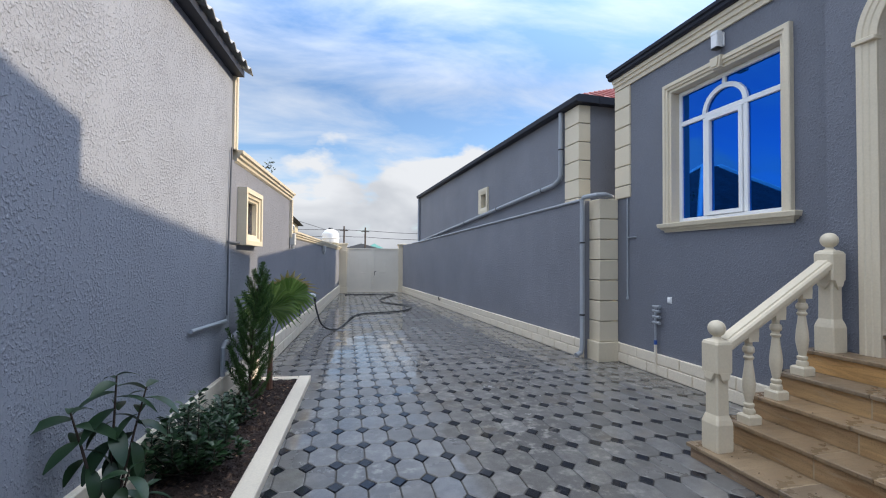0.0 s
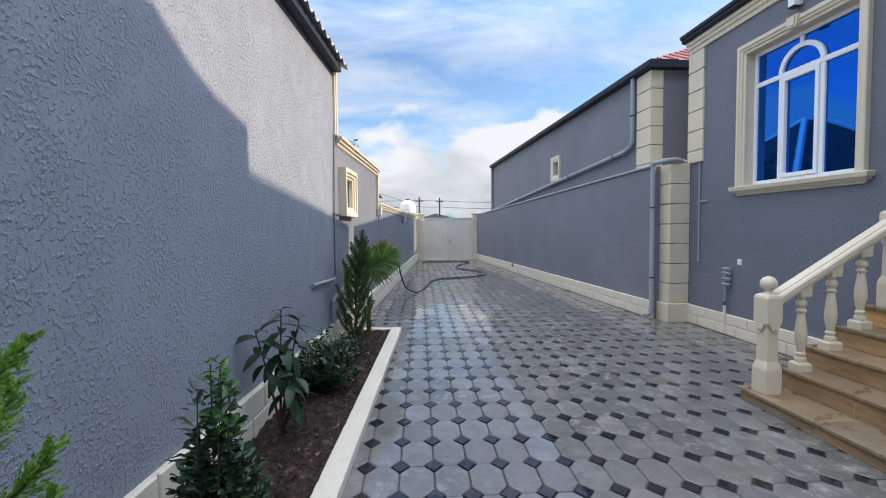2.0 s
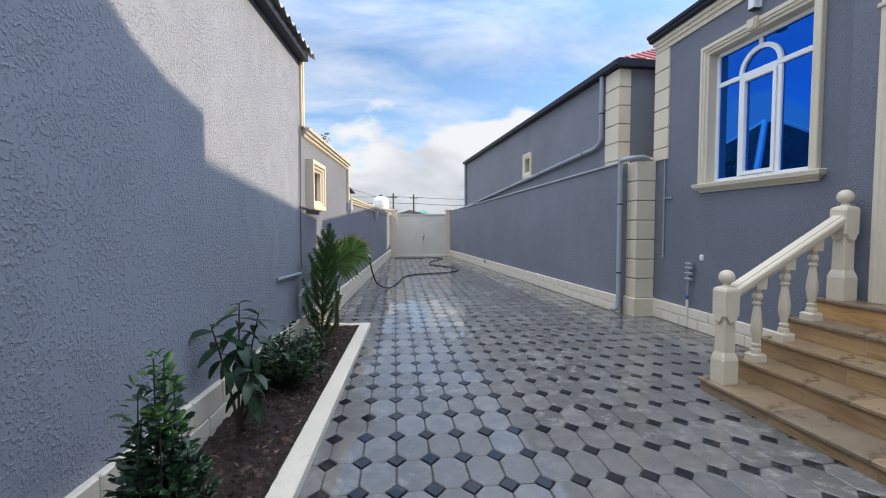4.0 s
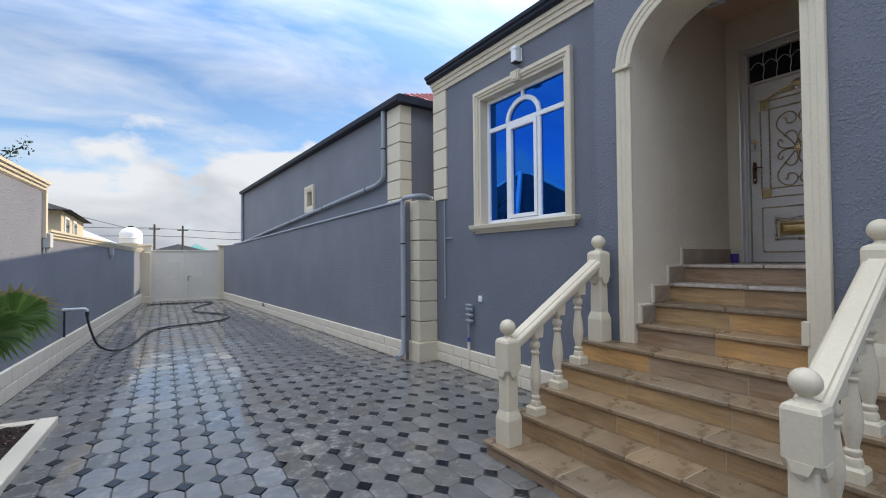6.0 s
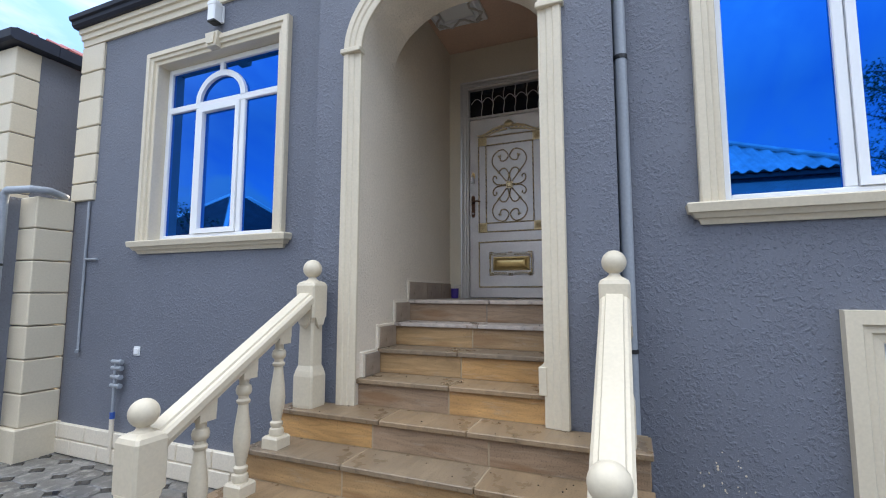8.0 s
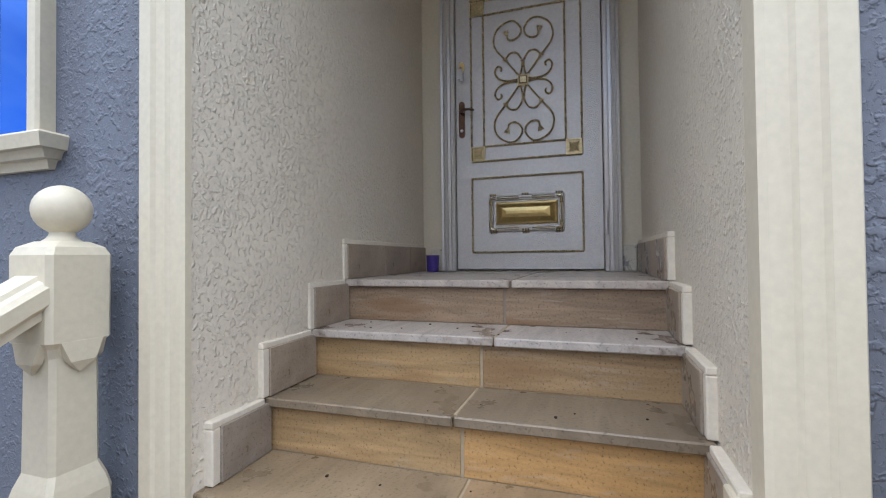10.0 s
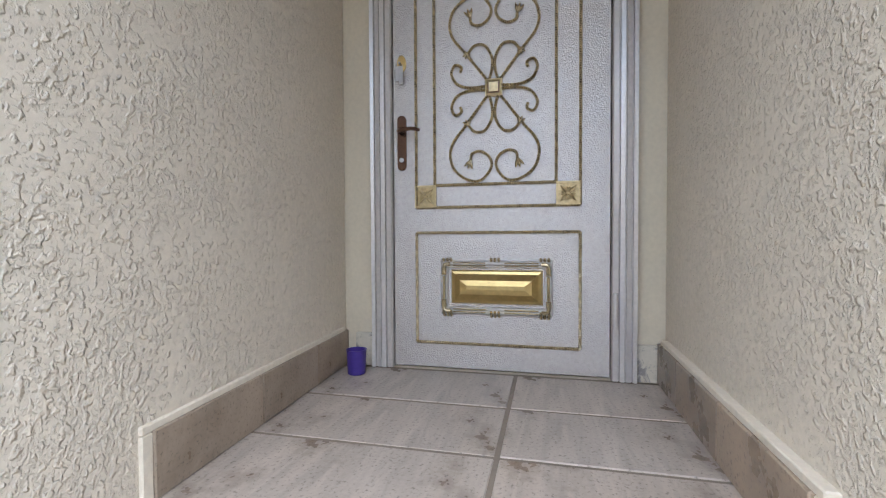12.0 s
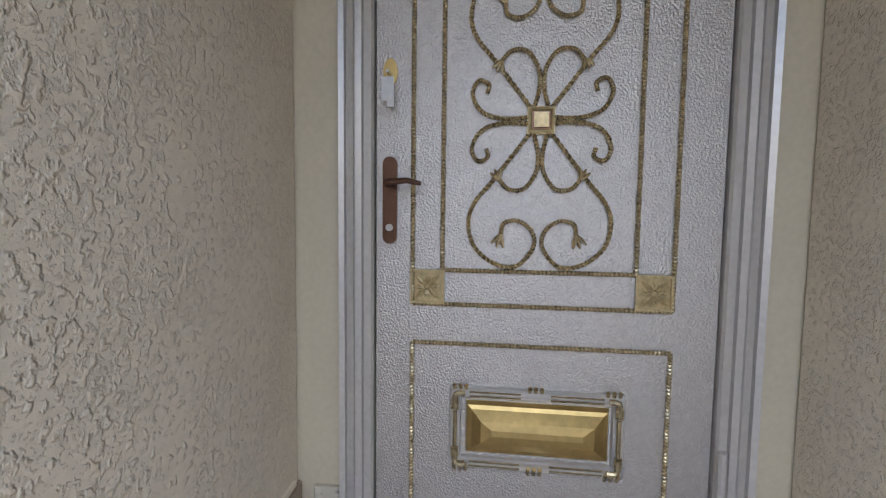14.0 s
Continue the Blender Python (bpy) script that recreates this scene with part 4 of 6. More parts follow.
# stepped skirting inside the porch
skirt = thing("baseboard", "stepped sandstone skirting along the porch walls", "skirting", kind="structure")
for side in (0, 1):
    for k in range(5, 9):
        xa = sx(k) + (0.04 if k > 5 else 0.07)
        xa += 0.010 * side - (0.03 if side == 0 and k >= 6 else 0.0)
        xb = sx(k + 1) + 0.02 + 0.010 * side if k < 8 else 6.225
        zt = sz(k) + 0.158
        wl = lambda x: 2.801 + (x - PX1) * 0.047
        cut = [xa, xb] if k < 8 else [xa, xa + 0.42, xa + 0.80, xb]
        for a, b in zip(cut, cut[1:]):
            o = part("skirting_stone", box(B(), 0, b - a - 0.003, 0, 0.045, 0, zt - sz(k), 0.003), M["skirt"], skirt)
            o.matrix_basis = pose(a, wl(a) - 0.014, sz(k) + 0.001, 0, 0, 2.69) if side == 0 else pose(a, 1.491, sz(k) + 0.001)
        m = pose(xa, wl(xa) - 0.009, 0, 0, 0, 2.69) if side == 0 else pose(xa, 1.486, 0)
        part("plaster_edge", box(B(), -0.030, xb - xa - 0.030, 0, 0.043, zt - 0.001, zt + 0.019, 0.003), M["plaster"], skirt, at=m)
        part("plaster_edge", box(B(), -0.030, 0.001, 0, 0.043, sz(k) + 0.002, zt - 0.002, 0.003), M["plaster"], skirt, at=m)
for a, b in ((2.735, 2.815), (1.536, 1.612)):
    o = part("frame_foot", box(B(), 0, 0.02, 0, b - a, 0, 0.15, 0.003), M["chipped"], skirt, "chipped cream-painted block")
    o.matrix_basis = pose(6.208, a, ZL + 0.001)

# arch surround
t = thing("arch_surround", "cream moulded surround of the porch arch", "trim", kind="structure")
p3 = lambda y, z, p: (PX0 - p, y, z)
ZB = sz(4) + 0.002
apath = [(CY + AW * math.cos(k * math.pi / 40), AZ + 0.004 + AB * math.sin(k * math.pi / 40)) for k in range(41)]
PROF = [(0.004, -0.006), (0.004, 0.014), (-0.010, 0.018), (-0.044, 0.018), (-0.052, 0.026), (-0.084, 0.027), (-0.092, 0.036), (-0.132, 0.036), (-0.138, 0.026), (-0.138, -0.01)]
part("archivolt", moulding(B(), apath, PROF, p3), M["cream"], t)
for ya, sg in ((CY + AW, 1), (CY - AW, -1)):
    path = [(ya, ZB), (ya, AZ - 0.02)] if sg > 0 else [(ya, AZ - 0.02), (ya, ZB)]
    wrap = PROF if sg > 0 else [(0.004, -0.05)] + PROF[1:]
    part("pilaster", moulding(B(), path, wrap, p3), M["cream"], t)
    c0, c1 = (ya - 0.014, ya + 0.155) if sg > 0 else (ya - 0.155, ya + 0.014)
    part("impost", box(B(), PX0 - 0.054, PX0 + 0.03, c0, c1, AZ - 0.022, AZ + 0.016, 0.006), M["cream"], t)
part("base_block", box(B(), PX0 - 0.024, PX0 + 0.12, CY - AW - 0.012, CY - AW + 0.036, sz(5) + 0.002, sz(5) + 0.165, 0.004), M["cream"], t)


# ---- balustrade ----
def square_loft(bm, prof, at=(0, 0), ch=0.0):
    """Square section of varying half width up the height, corners chamfered."""
    rings = []
    for h, z in prof:
        c = min(ch, h * 0.4)
        pts = [(h - c, -h), (h, -h + c), (h, h - c), (h - c, h), (-h + c, h), (-h, h - c), (-h, -h + c), (-h + c, -h)]
        rings.append([bm.verts.new((at[0] + x, at[1] + y, z)) for x, y in pts])
    for q, w in zip(rings, rings[1:]):
        for i in range(8):
            bm.faces.new((q[i], q[(i + 1) % 8], w[(i + 1) % 8], w[i]))
    bm.faces.new(rings[0][::-1]), bm.faces.new(rings[-1])
    return bm


def newel(bm_owner, x, y, z):
    body = square_loft(B(), [(0.078, 0), (0.080, 0.02), (0.080, 0.205), (0.072, 0.24), (0.060, 0.275), (0.058, 0.56), (0.066, 0.585), (0.077, 0.60), (0.078, 0.815), (0.070, 0.835), (0.045, 0.85)], ch=0.012)
    n = part("newel", body, M["cream"], bm_owner, at=pose(x, y, z))
    orn = B()
    for a in range(4):
        m = pose(0, 0, 0, 0, 0, 90 * a)
        vs = [orn.verts.new(m @ Vector(p)) for p in ((-0.05, -0.0795, 0.60), (0.05, -0.0795, 0.60), (0.03, -0.082, 0.55), (0.0, -0.068, 0.52), (-0.03, -0.082, 0.55))]
        orn.faces.new(vs)
        vs2 = [orn.verts.new(m @ Vector(p)) for p in ((-0.05, -0.06, 0.60), (0.05, -0.06, 0.60), (0.03, -0.06, 0.55), (0.0, -0.06, 0.52), (-0.03, -0.06, 0.55))]
        for i in range(5):
            orn.faces.new((vs[i], vs[(i + 1) % 5], vs2[(i + 1) % 5], vs2[i]))
    part("ornament", orn, M["cream"], n)
    ball = [(0.05, 0.845), (0.034, 0.858), (0.028, 0.866)] + [(0.064 * math.sin(a), 0.932 - 0.064 * math.cos(a)) for a in [math.radians(d) for d in range(25, 180, 12)]] + [(0.004, 0.9962)]
    part("ball", lathe(B(), ball, 28), M["cream"], n, smooth=True)


BAL = [(0.020, 0.06), (0.040, 0.065), (0.045, 0.085), (0.040, 0.105), (0.030, 0.112), (0.038, 0.125), (0.038, 0.14), (0.026, 0.15), (0.032, 0.18), (0.044, 0.24), (0.047, 0.28), (0.041, 0.35), (0.031, 0.42),
       (0.027, 0.46), (0.036, 0.468), (0.038, 0.48), (0.028, 0.49), (0.028, 0.505), (0.040, 0.515), (0.044, 0.535), (0.038, 0.555), (0.027, 0.562), (0.027, 0.58), (0.03, 0.60)]
XL, XU = 3.01, 4.156


def rail_side(y, label):
    bal = thing("stair_balustrade", label, "balustrade", group="balustrades of the entrance steps")
    newel(bal, XL, y, sz(0)), newel(bal, XU, y, sz(4))
    za, zb = sz(0) + 0.77, sz(4) + 0.76
    slope = (zb - za) / (XU - XL)
    sec = [(-0.055, -0.055), (0.055, -0.055), (0.055, -0.035), (0.072, -0.02), (0.072, 0.02), (0.06, 0.035), (0.045, 0.04), (0.04, 0.052), (-0.04, 0.052), (-0.045, 0.04), (-0.06, 0.035), (-0.072, 0.02), (-0.072, -0.02), (-0.055, -0.035)]
    part("handrail", prism(B(), sec, lambda u, v, x: (x, y + u, za + slope * (x - XL) + v), XL + 0.05, XU - 0.05), M["cream"], bal)
    for k in (1, 2, 3):
        x = sx(k) + 0.105
        top = za + slope * (x - XL) - 0.055
        sc = (top - sz(k)) / 0.665
        b = part("baluster", lathe(B(), [(r, h * sc) for r, h in BAL], 18), M["cream"], bal, at=pose(x, y, sz(k)), smooth=True)
        part("foot", square_loft(B(), [(0.060, 0), (0.060, 0.055 * sc), (0.05, 0.067 * sc)], ch=0.004), M["cream"], b)
        hd = B()
        square_loft(hd, [(0.05, 0.595 * sc), (0.05, 0.63 * sc)], ch=0.003)
        prism(hd, [(-0.05, 0.63 * sc), (0.05, 0.63 * sc), (0.05, 0.668 * sc + slope * 0.05), (-0.05, 0.668 * sc - slope * 0.05)], lambda u, v, w: (u, w, v), -0.05, 0.05)
        part("head", hd, M["cream"], b)


rail_side(3.087, "cream cast-stone balustrade with ball finials on the steps")
rail_side(1.11, "cream cast-stone balustrade beside the grey downpipe")

# ---- entrance door ----
DX = 6.212
d3 = lambda y, z, p: (DX - p, y, z)
door = thing("door_1", "silver hammered metal entrance door with gilt scrollwork", "door", kind="structure")
L0, L1, DB, DT = 1.71, 2.63, 1.588, 3.555
part("leaf", box(B(), DX, DX + 0.05, L0 + 0.003, L1 - 0.003, DB, DT, 0.003), M["doorpaint"], door)
fprof = [(0.0, -0.07), (0.0, 0.012), (-0.006, 0.020), (-0.026, 0.020), (-0.028, 0.014), (-0.031, 0.014), (-0.034, 0.026), (-0.052, 0.028), (-0.055, 0.019), (-0.058, 0.019), (-0.061, 0.024), (-0.080, 0.022), (-0.082, 0.016), (-0.085, 0.016), (-0.088, 0.028), (-0.104, 0.034), (-0.108, -0.02)]
fpath = [(L1, ZL + 0.004), (L1, 3.90), (L0, 3.90), (L0, ZL + 0.004)]
part("door_frame", moulding(B(), fpath, [(u * 0.9, v) for u, v in fprof], d3), M["silver"], door)
part("transom_bar", box(B(), DX - 0.012, DX + 0.05, L0 + 0.002, L1 - 0.002, DT + 0.003, DT + 0.03, 0.003), M["silver"], door)
part("fanlight", box(B(), DX + 0.03, DX + 0.036, L0 + 0.002, L1 - 0.002, DT + 0.03, 3.898), M["darkglass"], door, "dark glass over the door")
GB = [L0 + 0.02 + i * (L1 - L0 - 0.04) / 7 for i in range(8)]
for y in GB[1:-1]:
    pts = [(DX + 0.012, y + 0.006 * math.sin(j * 1.05), DT + 0.032 + j * 0.0285) for j in range(12)]
    part("grille_bar", tube(B(), pts, 0.0045, 6), M["silver"], door)
for ya, yb in zip(GB, GB[1:]):
    pts = [(DX + 0.016, ya + (yb - ya) * j / 8, 3.745 + 0.055 * math.sin(math.pi * j / 8)) for j in range(9)]
    part("grille_arc", tube(B(), pts, 0.0045, 6), M["silver"], door)


def twist(bm, pts, r, turn=0.72):
    """A square iron bar twisted about its own length, along pts on the door's face."""
    P_ = [Vector(p) for p in pts]
    rings = []
    for i, p in enumerate(P_):
        t_ = (P_[min(i + 1, len(P_) - 1)] - P_[max(i - 1, 0)]).normalized()
        u = Vector((1, 0, 0))
        w = t_.cross(u).normalized()
        rings.append([bm.verts.new(p + (u * math.cos(i * turn + q * math.pi / 2) + w * math.sin(i * turn + q * math.pi / 2)) * r) for q in range(4)])
    for ra, rb in zip(rings, rings[1:]):
        for q in range(4):
            bm.faces.new((ra[q], ra[(q + 1) % 4], rb[(q + 1) % 4], rb[q]))
    bm.faces.new(rings[0][::-1]), bm.faces.new(rings[-1])
    return bm


def rope(a, b, r=0.0070):
    """A twisted iron bead from a to b on the door's face."""
    a, b = Vector(a), Vector(b)
    d = b - a
    n = max(int(d.length / 0.005), 4)
    bm = B()
    twist(bm, [d3(*(a + d * (i / n)), 0.006) for i in range(n + 1)], r)
    return bm


def frame_ropes(y0, y1, z0, z1):
    for a, b in (((y0, z0), (y1, z0)), ((y0, z1), (y1, z1)), ((y0, z0), (y0, z1)), ((y1, z0), (y1, z1))):
        part("rope_bead", rope(a, b), M["rope"], door)


frame_ropes(1.83, 2.52, 1.70, 2.18)
frame_ropes(1.83, 2.52, 2.29, 3.34)
frame_ropes(1.925, 2.437, 2.385, 3.245)
for y in (1.877, 2.478):
    for z in (2.338, 3.292):
        r = part("rosette", prism(B(), [(y - 0.044, z - 0.044), (y + 0.044, z - 0.044), (y + 0.044, z + 0.044), (y - 0.044, z + 0.044)], d3, 0, 0.006), M["antique"], door, "gilt square rosette")
        bm = moulding(B(), [(y - 0.04, z - 0.04), (y + 0.04, z - 0.04), (y + 0.04, z + 0.04), (y - 0.04, z + 0.04)], [(0, 0.006), (0, 0.012), (-0.008, 0.012), (-0.008, 0.006)], d3, closed=True)
        for a in range(4):
            ang = a * math.pi / 2 + math.pi / 4
            c, s_ = math.cos(ang), math.sin(ang)
            tube(bm, [d3(y + c * u, z + s_ * u, 0.010) for u in (0.008, 0.020, 0.032, 0.044)], [0.004, 0.008, 0.006, 0.002], 6)
            for w_ in (-0.6, 0.6):
                c2, s2 = math.cos(ang + w_), math.sin(ang + w_)
                tube(bm, [d3(y + c2 * u, z + s2 * u, 0.009) for u in (0.010, 0.020, 0.029)], [0.003, 0.005, 0.0015], 5)
        lathe_pts = [d3(y, z, 0.006), d3(y, z, 0.013), d3(y, z, 0.016)]
        tube(bm, lathe_pts, [0.010, 0.009, 0.004], 10)
        part("petals", bm, M["antique"], r)


def smooth_line(pts, n=6):
    """A smooth curve through flat points."""
    out = []
    P_ = [Vector(p) for p in pts]
    for i in range(len(P_) - 1):
        p0, p1, p2, p3_ = P_[max(i - 1, 0)], P_[i], P_[i + 1], P_[min(i + 2, len(P_) - 1)]
        for j in range(n):
            u = j / n
            out.append(0.5 * (2 * p1 + (p2 - p0) * u + (2 * p0 - 5 * p1 + 4 * p2 - p3_) * u * u + (3 * p1 - p0 - 3 * p2 + p3_) * u ** 3))
    return out + [P_[-1]]


SC = (2.18, 2.787)
HEART = [(0.025, 0.03), (0.075, 0.095), (0.125, 0.16), (0.170, 0.215), (0.187, 0.27), (0.170, 0.335), (0.115, 0.380), (0.055, 0.385), (0.012, 0.335), (0.018, 0.290), (0.055, 0.264), (0.092, 0.272), (0.098, 0.30)]
INNER = [(0.018, 0.035), (0.006, 0.085), (0.010, 0.135), (0.040, 0.178), (0.080, 0.180), (0.105, 0.155)]
SIDE = [(0.03, 0.008), (0.10, 0.006), (0.155, 0.025), (0.180, 0.070), (0.165, 0.105), (0.138, 0.095), (0.142, 0.072)]
for sy in (-1, 1):
    for szn in (-1, 1):
        for nm, crv in (("heart_scroll", HEART), ("inner_scroll", INNER), ("side_scroll", SIDE)):
            line = smooth_line(crv, 11)
            pts = [d3(SC[0] + sy * p.x, SC[1] + szn * p.y, 0.008) for p in line]
            part(nm, twist(B(), pts, 0.0066), M["rope"], door)
        for (u, v, du, dv) in ((0.098, 0.30, 0.012, 0.035), (0.105, 0.155, 0.014, -0.028)):
            bm = B()
            for fan in (-0.5, 0.0, 0.5):
                c, s_ = math.cos(fan), math.sin(fan)
                eu, ev = du * c - dv * s_, du * s_ + dv * c
                tube(bm, [d3(SC[0] + sy * (u + eu * q), SC[1] + szn * (v + ev * q), 0.010) for q in (0, 0.5, 1.0)], [0.004, 0.007, 0.002], 6)
            part("iron_leaf", bm, M["rope"], door)
y, z = SC
sq = lambda h: [(y - h, z - h), (y + h, z - h), (y + h, z + h), (y - h, z + h)]
boss = part("boss", prism(B(), sq(0.036), d3, 0, 0.012), M["antique"], door, "gilt square boss")
part("boss_border", moulding(B(), sq(0.033), [(0, 0.012), (0, 0.019), (0.006, 0.021), (0.010, 0.015), (0.010, 0.012)], d3, closed=True), M["antique"], boss)
part("boss_inlay", prism(B(), sq(0.0235), d3, 0.012, 0.0135), M["bronze"], boss, "dark bronze inlay")
part("boss_centre", prism(B(), sq(0.019), d3, 0.0135, 0.022), M["antique"], boss, "antique gold centre")
# crest: arched garland rising to a shell
bm = B()
CZ = 3.385
for sy in (-1, 1):
    line = smooth_line([(0.0, 0.065), (0.06, 0.050), (0.12, 0.045), (0.18, 0.030), (0.25, -0.005), (0.31, -0.025), (0.352, -0.018)], 5)
    tube(bm, [d3(2.18 + sy * p.x, CZ + p.y, 0.008) for p in line], [0.015 - 0.008 * i / len(line) for i in range(len(line))], 8)
    line = smooth_line([(0.02, 0.02), (0.09, 0.012), (0.17, 0.0), (0.24, -0.026), (0.33, -0.032)], 5)
    tube(bm, [d3(2.18 + sy * p.x, CZ + p.y, 0.006) for p in line], [0.011 - 0.007 * i / len(line) for i in range(len(line))], 8)
    line = smooth_line([(0.055, 0.03), (0.075, 0.055), (0.10, 0.060), (0.115, 0.045), (0.10, 0.032)], 5)
    tube(bm, [d3(2.18 + sy * p.x, CZ + p.y, 0.010) for p in line], 0.007, 7)
    for j in range(6):
        u = 0.06 + j * 0.042
        tube(bm, [d3(2.18 + sy * u, CZ + 0.028 - j * 0.009, 0.008), d3(2.18 + sy * (u + 0.022), CZ + 0.055 - j * 0.013, 0.013)], [0.009, 0.003], 6)
for a in range(-3, 4):
    tube(bm, [d3(2.18, CZ + 0.04, 0.010), d3(2.18 + 0.012 * a, CZ + 0.08, 0.015), d3(2.18 + 0.019 * a, CZ + 0.118 - 0.005 * a * a, 0.012)], [0.009, 0.011, 0.005], 6)
part("crest", bm, M["antique"], door, "gilt cast crest")
# plaque
pq = part("plaque", moulding(B(), [(1.94, 1.83), (2.41, 1.83), (2.41, 2.06), (1.94, 2.06)], [(0, 0), (0, 0.014), (0.006, 0.02), (0.016, 0.02), (0.021, 0.010), (0.028, 0.010), (0.032, 0.0)], d3, closed=True), M["silver"], door, "silver moulded plaque frame")
bm = B()
rings = []
for y0, y1, z0, z1, p in ((1.978, 2.366, 1.874, 2.020, 0.0), (1.984, 2.360, 1.880, 2.014, 0.018), (1.996, 2.348, 1.891, 2.003, 0.022), (2.022, 2.322, 1.918, 1.978, 0.042), (2.052, 2.292, 1.940, 1.956, 0.047)):
    rings.append([bm.verts.new(d3(*q, p)) for q in ((y0, z0), (y1, z0), (y1, z1), (y0, z1))])
for q, w in zip(rings, rings[1:]):
    for i in range(4):
        bm.faces.new((q[i], q[(i + 1) % 4], w[(i + 1) % 4], w[i]))
bm.faces.new(rings[-1])
part("gilt_panel", bm, M["gold"], pq, "raised gilt panel")
for y in (1.94, 2.175, 2.41):
    for z in (1.83, 2.06):
        bm = B()
        for o in (-0.016, 0.0, 0.016):
            tube(bm, [d3(y + o + (0.03 if y < 2 else -0.03 if y > 2.3 else 0) , z - 0.010 if z < 1.9 else z - 0.014, 0.006), d3(y + o + (0.03 if y < 2 else -0.03 if y > 2.3 else 0), z + 0.014 if z < 1.9 else z + 0.010, 0.024)], 0.006, 6)
        part("bead", bm, M["rope"], pq)
for z in (1.846, 2.044):
    for ya, yb in ((1.995, 2.135), (2.215, 2.355)):
        bm = B()
        for dz in (-0.006, 0.006):
            tube(bm, [d3(ya, z + dz, 0.020), d3(yb, z + dz, 0.020)], 0.0028, 6)
        part("groove_bar", bm, M["rope"], pq)
for y in (1.955, 2.395):
    part("side_bar", tube(B(), [d3(y, 1.895, 0.021), d3(y, 1.995, 0.021)], 0.006, 8), M["rope"], pq)
    for z in (1.845, 2.045):
        sy, sz_ = (1 if y < 2.1 else -1), (1 if z < 1.9 else -1)
        bm = tube(B(), [d3(y, z + sz_ * 0.040, 0.020), d3(y, z + sz_ * 0.012, 0.021), d3(y + sy * 0.003, z + sz_ * 0.003, 0.022), d3(y + sy * 0.012, z, 0.021), d3(y + sy * 0.028, z, 0.020)], 0.0085, 8)
        for q in (0.024, 0.034, 0.044):
            tube(bm, [d3(y - 0.010, z + sz_ * q, 0.020), d3(y + 0.010, z + sz_ * q, 0.020)], 0.0045, 6)
        part("corner_elbow", bm, M["rope"], pq, "gilt corner elbow")
# handle, lock, hinges
bm = B()
out = [(2.585 + 0.020 * math.cos(a), 2.675 + 0.020 * math.sin(a)) for a in [i * math.pi / 8 for i in range(9)]] + [(2.585 + 0.020 * math.cos(a), 2.475 + 0.020 * math.sin(a)) for a in [math.pi + i * math.pi / 8 for i in range(9)]]
prism(bm, out, d3, 0, 0.010)
hp = part("handle_plate", bm, M["bronze"], door, "bronze handle plate")
bm = tube(B(), [d3(2.585, 2.62, 0.008), d3(2.585, 2.62, 0.05), d3(2.575, 2.622, 0.056), d3(2.53, 2.626, 0.056), d3(2.49, 2.618, 0.052)], [0.011, 0.010, 0.010, 0.008, 0.006], 10)
part("lever", bm, M["bronze"], hp)
bm = tube(B(), [d3(2.585, 2.50, 0.008), d3(2.585, 2.50, 0.016)], 0.010, 12)
part("cylinder", bm, M["steel"], hp)
lk = part("lock_plate", prism(B(), [(2.585 + 0.020 * math.cos(i * math.pi / 8), 2.922 + 0.036 * math.sin(i * math.pi / 8)) for i in range(16)], d3, 0, 0.008), M["gold"], door, "brass lock plate")
bm = tube(B(), [d3(2.585, 2.915, 0.006), d3(2.585, 2.915, 0.04)], 0.005, 8)
for o in (-0.008, 0.008):
    box(bm, DX - 0.040 + o * 0.2, DX - 0.037 + o * 0.2, 2.585 + o - 0.009, 2.585 + o + 0.009, 2.83 + o, 2.90)
part("keys", bm, M["steel"], lk, "bunch of keys in the lock")
for z in (1.865, 3.30):
    part("hinge", tube(B(), [d3(1.70, z - 0.07, 0.034), d3(1.70, z + 0.07, 0.034)], 0.012, 10), M["silver"], door)

# cup beside the door
cup = thing("plastic_cup", "small purple plastic cup on the landing", "cup", at=pose(6.08, 2.755, ZL + 0.002))
part("body", lathe(B(), [(0.034, 0), (0.038, 0.004), (0.042, 0.10), (0.044, 0.105), (0.040, 0.105), (0.036, 0.012), (0.001, 0.010)], 24), M["purple"], cup, smooth=True)

# porch ceiling lamp
lamp = thing("ceiling_light", "ornate white square ceiling light in the porch", "lamp", at=pose(5.42, 2.51, 4.388))
part("frame", moulding(B(), [(-0.26, -0.26), (0.26, -0.26), (0.26, 0.26), (-0.26, 0.26)], [(0, 0), (0, 0.035), (0.03, 0.05), (0.06, 0.035), (0.09, 0.045), (0.10, 0.02), (0.10, 0)], lambda u, v, p: (u, v, -p), closed=True), M["white"], lamp)
part("diffuser", box(B(), -0.155, 0.155, -0.155, 0.155, -0.03, -0.001, 0.006), M["white"], lamp)
for a in range(4):
    m = pose(0, 0, 0, 0, 0, 90 * a)
    bm = B()
    tube(bm, [m @ Vector((0.20 + 0.05 * math.sin(j * 1.3), -0.22 + j * 0.055, -0.045)) for j in range(9)], 0.012, 6)
    part("scroll", bm, M["silver"], lamp)


